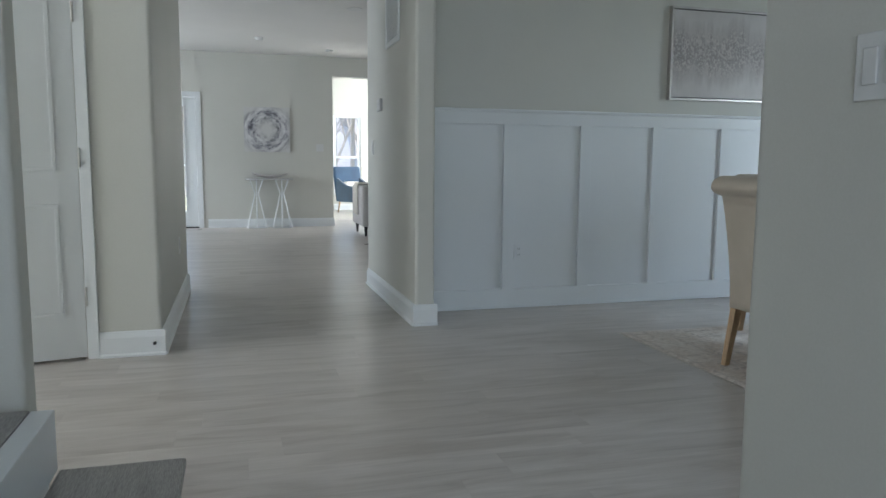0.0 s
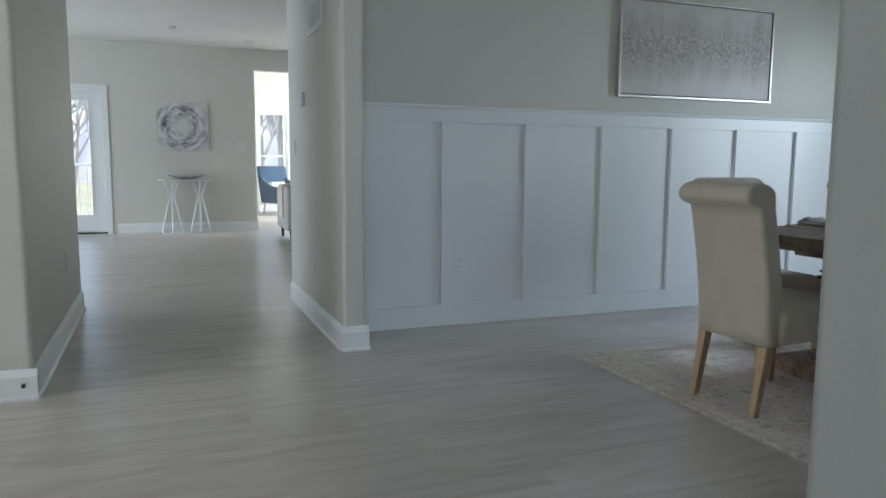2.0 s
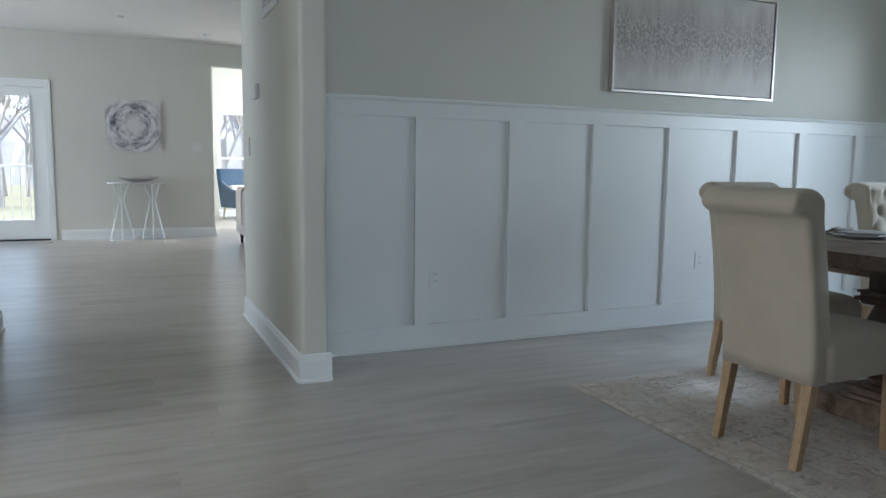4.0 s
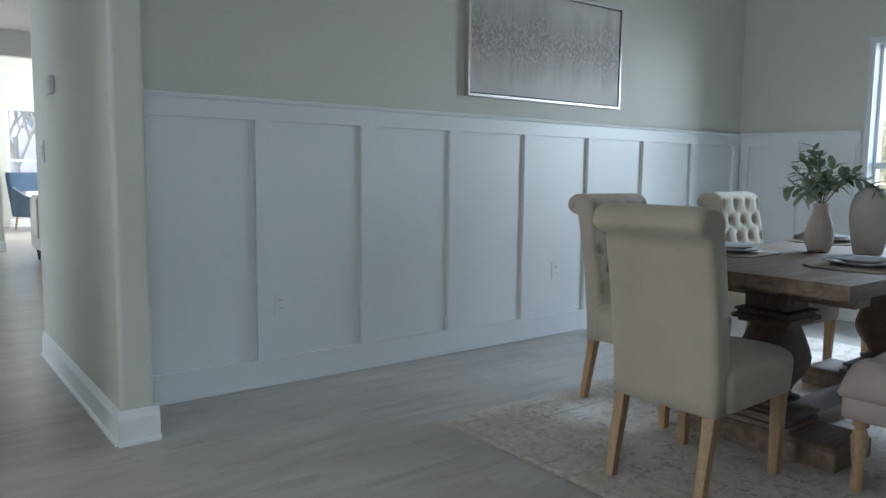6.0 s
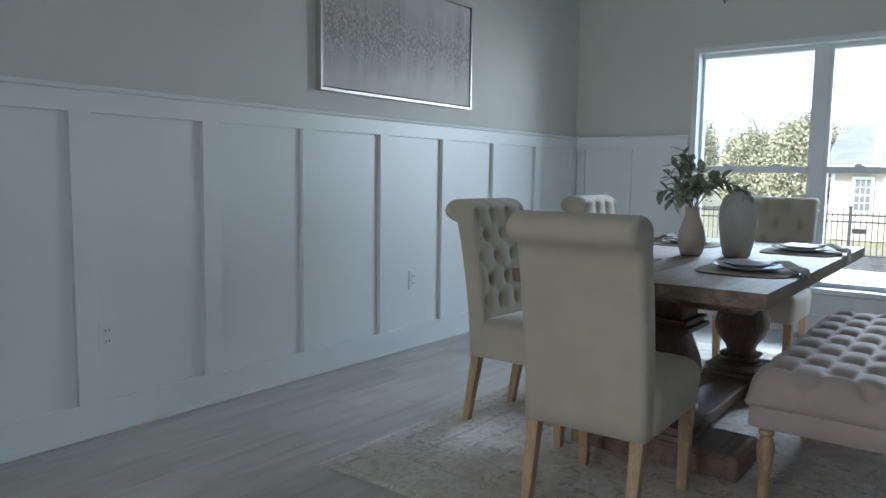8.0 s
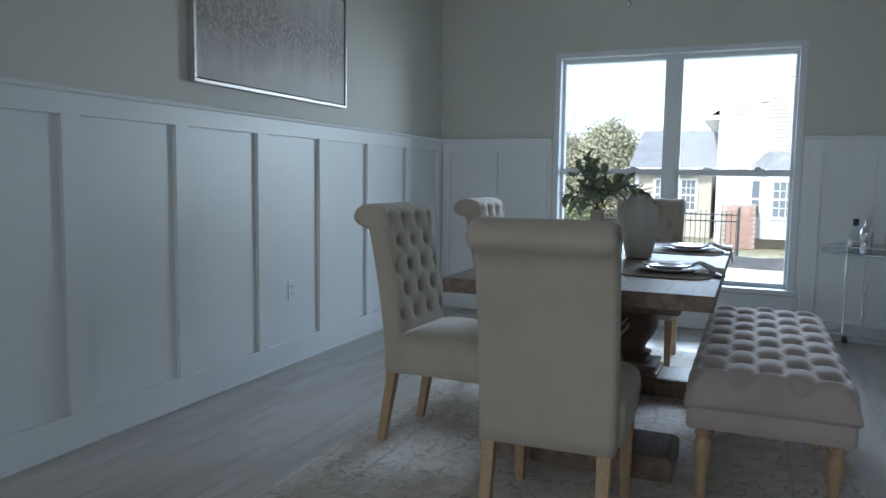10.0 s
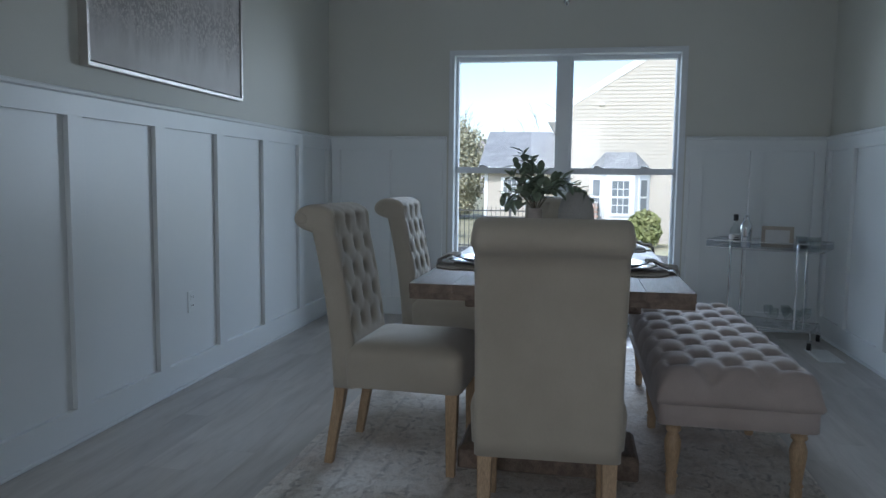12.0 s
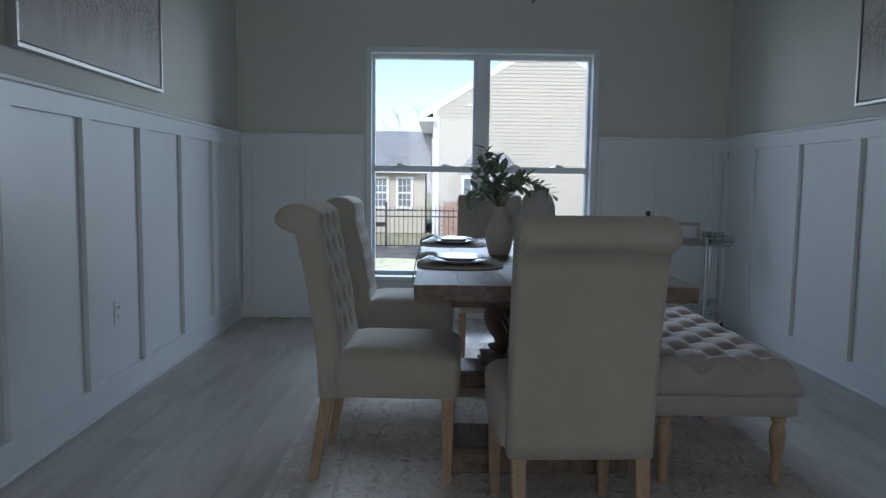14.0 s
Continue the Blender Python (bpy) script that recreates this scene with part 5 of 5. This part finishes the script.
def house_window(parent, x, y, z, w, h):
    win = part("window", boxes((x - 0.05, x - 0.01, y - w / 2 - 0.09, y - w / 2, z - h / 2 - 0.09, z + h / 2 + 0.09), (x - 0.05, x - 0.01, y + w / 2, y + w / 2 + 0.09, z - h / 2 - 0.09, z + h / 2 + 0.09), (x - 0.05, x - 0.01, y - w / 2, y + w / 2, z + h / 2, z + h / 2 + 0.09), (x - 0.05, x - 0.01, y - w / 2, y + w / 2, z - h / 2 - 0.09, z - h / 2), (x - 0.045, x - 0.01, y - w / 2, y + w / 2, z - 0.03, z + 0.03)), WHITEEXT, parent, "white framed sash window")
    part("pane", box(x - 0.02, x - 0.01, y - w / 2, y + w / 2, z - h / 2, z + h / 2), DARKGLASS, win)
    bars = bmesh.new()
    for f in (-1 / 6, 1 / 6):
        box(x - 0.034, x - 0.022, y + f * w - 0.011, y + f * w + 0.011, z - h / 2, z + h / 2, bm=bars)
    for f in (-0.25, 0.25):
        box(x - 0.034, x - 0.022, y - w / 2, y + w / 2, z + f * h - 0.011, z + f * h + 0.011, bm=bars)
    part("glazing_bars", bars, WHITEEXT, win)


HX, CORNER, EAVE, SLOPE = 24.0, 3.42, 3.32, 0.62
house = thing("neighbour_house", "two-storey cream vinyl-sided house with a gable end", "house", (0, 0, 0))
APEX = -0.08
ridge = EAVE + SLOPE * (CORNER - APEX)


def gable(z):
    cut = max(0.0, (z - EAVE) / SLOPE)
    return 2 * APEX - CORNER + cut, CORNER - cut


part("siding", clapboard_wall(0, 0, GROUND, ridge, HX, gable), SIDING, house, "lapped cream siding")
part("wall", boxes((HX + 0.002, HX + 9, 2 * APEX - CORNER + 0.05, CORNER - 0.02, GROUND, EAVE)), SIDING, house)
part("corner_board", box(HX - 0.03, HX + 0.03, CORNER - 0.10, CORNER + 0.02, GROUND, EAVE), WHITEEXT, house)
bm = bmesh.new()
for s in (0, 1):
    e = CORNER + 0.45 if s == 0 else 2 * APEX - CORNER - 0.45
    ze = EAVE - SLOPE * 0.45
    for x0, x1 in ((HX - 0.02, HX + 9.3),):
        vs = [bm.verts.new(p) for p in ((x0, e, ze + 0.02), (x1, e, ze + 0.02), (x1, APEX, ridge + 0.03), (x0, APEX, ridge + 0.03), (x0, e, ze + 0.16), (x1, e, ze + 0.16), (x1, APEX, ridge + 0.20), (x0, APEX, ridge + 0.20))]
        for f in ((0, 1, 2, 3), (4, 5, 6, 7), (0, 1, 5, 4), (0, 3, 7, 4), (1, 2, 6, 5)):
            bm.faces.new([vs[i] for i in f])
part("roof", bm, SHINGLE, house, "grey shingle roof")
bm = bmesh.new()
for s in (0, 1):
    e = CORNER + 0.45 if s == 0 else 2 * APEX - CORNER - 0.45
    ze = EAVE - SLOPE * 0.45
    vs = [bm.verts.new(p) for p in ((HX - 0.032, e, ze - 0.06), (HX - 0.032, APEX, ridge - 0.05), (HX - 0.032, APEX, ridge + 0.20), (HX - 0.032, e, ze + 0.17), (HX - 0.004, e, ze - 0.06), (HX - 0.004, APEX, ridge - 0.05), (HX - 0.004, APEX, ridge + 0.20), (HX - 0.004, e, ze + 0.17))]
    for f in ((0, 1, 2, 3), (4, 5, 6, 7), (0, 1, 5, 4), (3, 2, 6, 7), (0, 3, 7, 4)):
        bm.faces.new([vs[i] for i in f])
part("rake_board", bm, WHITEEXT, house, "white rake board")
part("eave_box", boxes((HX - 0.30, HX + 9, CORNER - 0.02, CORNER + 0.47, EAVE - SLOPE * 0.45 - 0.10, EAVE - SLOPE * 0.45 + 0.03)), WHITEEXT, house, "white soffit and gutter")

# bay window on the gable wall
BY = 1.63
bay = part("bay_window", boxes((HX - 0.62, HX, BY - 0.42, BY + 0.42, GROUND + 0.30, 1.40)), WHITEEXT, house, "white three-sided bay window")
for sy in (-1, 1):
    bm = bmesh.new()
    vs = [bm.verts.new(p) for z in (GROUND + 0.30, 1.40) for p in ((HX - 0.62, BY + sy * 0.42, z), (HX, BY + sy * 0.42, z), (HX, BY + sy * 0.92, z))]
    for f in ((0, 1, 2), (3, 4, 5), (0, 2, 5, 3), (0, 1, 4, 3), (1, 2, 5, 4)):
        bm.faces.new([vs[i] for i in f])
    part("bay_side", bm, WHITEEXT, bay)
bm = bmesh.new()
low = [bm.verts.new(p) for p in ((HX, BY - 1.05, 1.40), (HX - 0.75, BY - 0.52, 1.40), (HX - 0.75, BY + 0.52, 1.40), (HX, BY + 1.05, 1.40))]
high = [bm.verts.new(p) for p in ((HX, BY - 0.46, 2.03), (HX, BY + 0.46, 2.03))]
for f in ((low[0], low[1], high[0]), (low[1], low[2], high[1], high[0]), (low[2], low[3], high[1]), low):
    bm.faces.new(f)
part("bay_roof", bm, SHINGLE, bay, "grey shingle bay roof")
house_window(house, HX - 0.625, BY, 0.64, 0.50, 0.98)
for sy in (-1, 1):
    w = part("window", boxes((-0.05, -0.005, -0.22, 0.22, -0.60, 0.60)), WHITEEXT, house, "narrow white framed side window")
    w.matrix_basis = Matrix.Translation((HX - 0.31, BY + sy * 0.67, 0.64)) @ Matrix.Rotation(radians(sy * -51), 4, "Z")
    part("pane", boxes((-0.06, -0.049, -0.15, 0.15, -0.52, -0.03), (-0.06, -0.049, -0.15, 0.15, 0.03, 0.52)), DARKGLASS, w)
part("vent_cap", boxes((HX - 0.08, HX, 2.16, 2.34, 3.46, 3.53)), WHITEEXT, house)
part("downspout", rod((HX - 0.032, CORNER - 0.15, GROUND), (HX - 0.032, CORNER - 0.15, EAVE - 0.2), 0.04), WHITEEXT, house)

# low wing set back
WX = 27.0
wing = thing("neighbour_wing", "single-storey cream-sided wing with a grey shingle roof", "house", (0, 0, 0))


def flat(z):
    return CORNER + 0.3, 6.2


part("siding", clapboard_wall(0, 0, GROUND, 1.45, WX, flat), SIDING, wing, "lapped cream siding")
part("wall", boxes((WX + 0.002, WX + 6, CORNER + 0.3, 6.17, GROUND, 1.45)), SIDING, wing)
part("corner_board", box(WX - 0.03, WX + 0.03, 6.13, 6.25, GROUND, 1.45), WHITEEXT, wing)
bm = bmesh.new()
vs = [bm.verts.new(p) for p in ((WX - 0.35, CORNER + 0.1, 1.42), (WX - 0.35, 6.45, 1.42), (WX + 3.0, 6.45, 2.95), (WX + 3.0, CORNER + 0.1, 2.95), (WX - 0.35, CORNER + 0.1, 1.56), (WX - 0.35, 6.45, 1.56), (WX + 3.0, 6.45, 3.05), (WX + 3.0, CORNER + 0.1, 3.05), (WX + 6.3, 6.45, 1.42), (WX + 6.3, CORNER + 0.1, 1.42))]
for f in ((0, 1, 2, 3), (4, 5, 6, 7), (0, 1, 5, 4), (1, 2, 6, 5), (6, 7, 9, 8), (2, 6, 8)):
    bm.faces.new([vs[i] for i in f])
part("roof", bm, SHINGLE, wing, "grey shingle roof")
part("fascia", boxes((WX - 0.38, WX - 0.33, CORNER + 0.1, 6.45, 1.36, 1.58)), WHITEEXT, wing, "white gutter board")
for y in (5.33, 4.46):
    house_window(wing, WX - 0.02, y, 0.65, 0.44, 0.98)
part("vent", boxes((WX - 0.06, WX - 0.02, 5.15, 5.55, -0.55, -0.42)), BLACK, wing, "dark foundation vent")

# brick pier by the house
pier = thing("brick_wall_pier", "low red brick wall stub beside the house", "brick wall", (23.3, 2.72, GROUND))
part("mortar_core", box(-0.19, 0.19, -0.40, 0.40, 0, 1.24), MORTAR, pier)
brick = mesh_of("brick", box(-0.012, 0.012, -0.096, 0.096, -0.028, 0.028, 0.003, segments=1), BRICK)
for row in range(18):
    for k in range(4):
        y = -0.30 + 0.205 * k + (0.05 if row % 2 else -0.05)
        if abs(y) < 0.40:
            piece("brick", brick, pier, -0.196, y * 0.96, 0.04 + 0.068 * row)
part("coping", box(-0.22, 0.22, -0.43, 0.43, 1.24, 1.29, 0.01), MORTAR, pier)

# iron fence
fence = thing("iron_fence", "black iron picket fence with two rails", "fence", (20.0, 0, GROUND))
for z in (0.16, 0.94, 1.10):
    part("rail", box(-0.012, 0.012, 2.7, 14.5, z - 0.016, z + 0.016), IRON, fence)
picket = mesh_of("picket", rod((0, 0, 0.05), (0, 0, 1.20), 0.009, 0.008, 4), IRON)
post = mesh_of("post", boxes((-0.03, 0.03, -0.03, 0.03, 0, 1.28), (-0.038, 0.038, -0.038, 0.038, 1.28, 1.31)), IRON)
for k in range(98):
    piece("picket", picket, fence, 0, 2.75 + 0.12 * k, 0)
for k in range(7):
    piece("post", post, fence, 0, 2.7 + 1.95 * k, 0)


def clump(name, label, at, size, material, count, leaf, category, seed, kind=""):
    """A shrub or crown of many small leaf clumps with an uneven outline."""
    top = thing(name, label, category, at, 0, "", kind)
    r = random.Random(seed)
    bm = bmesh.new()
    for _ in range(count):
        d = Vector((r.gauss(0, 1), r.gauss(0, 1), r.gauss(0, 1))).normalized() * r.uniform(0.45, 1.0) ** 0.6
        lump = 1 + 0.25 * noise.noise(d * 2.3 + Vector((seed, 0, 0)))
        c = Vector((d.x * size[0] * lump, d.y * size[1] * lump, size[2] + d.z * size[2] * lump))
        if c.z < 0.02:
            continue
        n = Vector((r.gauss(0, 1), r.gauss(0, 1), r.gauss(0, 1))).normalized()
        u = n.orthogonal().normalized() * leaf * r.uniform(0.6, 1.3)
        w = n.cross(u).normalized() * leaf * r.uniform(0.4, 0.9)
        vs = [bm.verts.new(c + k) for k in (-u - w * 0.3, w, u - w * 0.3, -w)]
        bm.faces.new(vs)
    ob = part("foliage", bm, material, top)
    tagged(ob, kind="stuff")
    part("trunk", rod((0, 0, -0.05), (0, 0, size[2]), 0.06, 0.03), BARK, top)
    return top


clump("shrub", "round clipped yellow-green shrub by the bay window", (22.3, 0.98, GROUND), (0.46, 0.48, 0.54), SHRUB, 2600, 0.07, "shrub", 3)
clump("shrub", "round clipped yellow-green shrub near the fence", (24.5, 7.6, GROUND), (0.7, 0.7, 0.6), SHRUB, 2000, 0.07, "shrub", 5)
for k, (x, y, s, h) in enumerate(((36, 8.9, 2.0, 2.4), (41, 12.4, 2.0, 2.3), (46, 17.5, 2.6, 2.9), (50, 24, 3.0, 2.9), (47, 30.0, 2.6, 2.9))):
    clump("evergreen_tree", "yellow-green evergreen tree beyond the fence", (x, y, GROUND), (s, s * 0.8, h), EVERGREEN, 13000, 0.085, "tree", 20 + k)
bm = bmesh.new()
bmesh.ops.create_grid(bm, x_segments=40, y_segments=24, size=1)
for v in bm.verts:
    x, y = v.co.x, v.co.y
    f = max(0, 1 - x * x) * max(0, 1 - y * y)
    v.co = (19.0 + 0.9 * x + 0.3 * math.sin(3 * y), 3.5 + 5.5 * y, GROUND - 0.05 + 0.24 * f * (1 + 0.5 * noise.noise((x * 3, y * 6, 2))))
tagged(structure("mulch_bed", bm, MULCH, "dark mulch bed along the lawn", True), kind="structure")


def bare_tree(r, base, height, bm, spread):
    """Trunk and forking limbs down to twigs."""
    def grow(a, way, length, rad, depth):
        b = a + way * length
        rod(a, b, rad, rad * 0.68, 5 if depth < 2 else 3, bm)
        if depth >= 4:
            return
        for _ in range(3 if depth else 4):
            w = (way + Vector((r.gauss(0, spread), r.gauss(0, spread), r.uniform(0.0, 0.35)))).normalized()
            grow(a.lerp(b, r.uniform(0.55, 1.0)), w, length * r.uniform(0.55, 0.8), rad * 0.55, depth + 1)
    grow(Vector(base), Vector((r.gauss(0, 0.05), r.gauss(0, 0.05), 1)).normalized(), height * 0.33, height * 0.016, 0)


r = random.Random(4)
for k in range(62):
    bm = bmesh.new()
    if k < 38:
        base = (-7.0 + 0.55 * k + r.uniform(-0.5, 0.5), 34 + r.uniform(0, 22), GROUND)
    else:
        base = (60 + r.uniform(-8, 8), 4 + 2.2 * (k - 38) + r.uniform(-1, 1), GROUND)
    tree = thing("bare_tree", "leafless grey-brown tree in the distance, paled for haze", "tree", base, 0, "bare trees")
    bare_tree(r, (0, 0, 0), r.uniform(8, 12), bm, 0.42)
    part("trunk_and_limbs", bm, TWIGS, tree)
# wooded hillside far beyond
for nm, pts in (("backdrop_woods_east", [(110, -60), (110, 90)]), ("backdrop_woods_north", [(-70, 70), (70, 70)])):
    bm = bmesh.new()
    rows = []
    (xa, ya), (xb, yb) = pts
    for i in range(160):
        f = i / 159
        x, y = xa + (xb - xa) * f, ya + (yb - ya) * f
        h = (8.2 if "east" in nm else 7.0) + 2.4 * noise.noise((f * 22, 1, 0)) + 0.9 * noise.noise((f * 90, 2, 0))
        out = (1, 0) if "east" in nm else (0, 1)
        rows.append([bm.verts.new((x + out[0] * d, y + out[1] * d, z)) for d, z in ((0, GROUND - 1), (9, h * 0.5), (20, h))])
    for a, b in zip(rows, rows[1:]):
        for j in (0, 1):
            bm.faces.new((a[j], b[j], b[j + 1], a[j + 1]))
    tagged(structure(nm, bm, TWIGS, "leafless woods with haze put into their colour"), kind="structure")

# ---- floor planks, last ----
PL, PW = 1.22, 0.178
plank = mesh_of("plank", rings_mesh([[(x, y, z) for x, y in ((-PL / 2 + i, -PW / 2 + i), (PL / 2 - i, -PW / 2 + i), (PL / 2 - i, PW / 2 - i), (-PL / 2 + i, PW / 2 - i))] for z, i in ((-0.006, 0.0003), (-0.0002, 0.0003), (0.0, 0.00035))]), FLOOR)
r = random.Random(8)
verts, faces = [], []
for row in range(-2, 94):
    y = -3.0 + PW * (row + 0.5)
    shift = r.uniform(0, PL)
    for k in range(-1, 12):
        x = -6.0 + shift + PL * k
        if x < -6.3 or x > 6.7 or y > 16.5 or (y > 12.3 and x < 0.8):
            continue
        if -0.6 < x < 5.6 and 0.9 < y < 8.2:
            piece("plank", plank, floor, x, y, r.uniform(-0.0002, 0.0))
            continue
        n = len(verts)
        for z, i in ((-0.006, 0.0003), (-0.0002, 0.0003), (0.0, 0.00035)):
            verts += [(x - PL / 2 + i, y - PW / 2 + i, z), (x + PL / 2 - i, y - PW / 2 + i, z), (x + PL / 2 - i, y + PW / 2 - i, z), (x - PL / 2 + i, y + PW / 2 - i, z)]
        for a in (0, 4):
            for j in range(4):
                faces.append((n + a + j, n + a + (j + 1) % 4, n + a + 4 + (j + 1) % 4, n + a + 4 + j))
        faces.append((n + 8, n + 9, n + 10, n + 11))
me = bpy.data.meshes.new("planks")
me.from_pydata(verts, [], faces)
me.materials.append(FLOOR)
rest = new("planks_beyond", me)
rest.parent = floor
tagged(rest, kind="stuff")
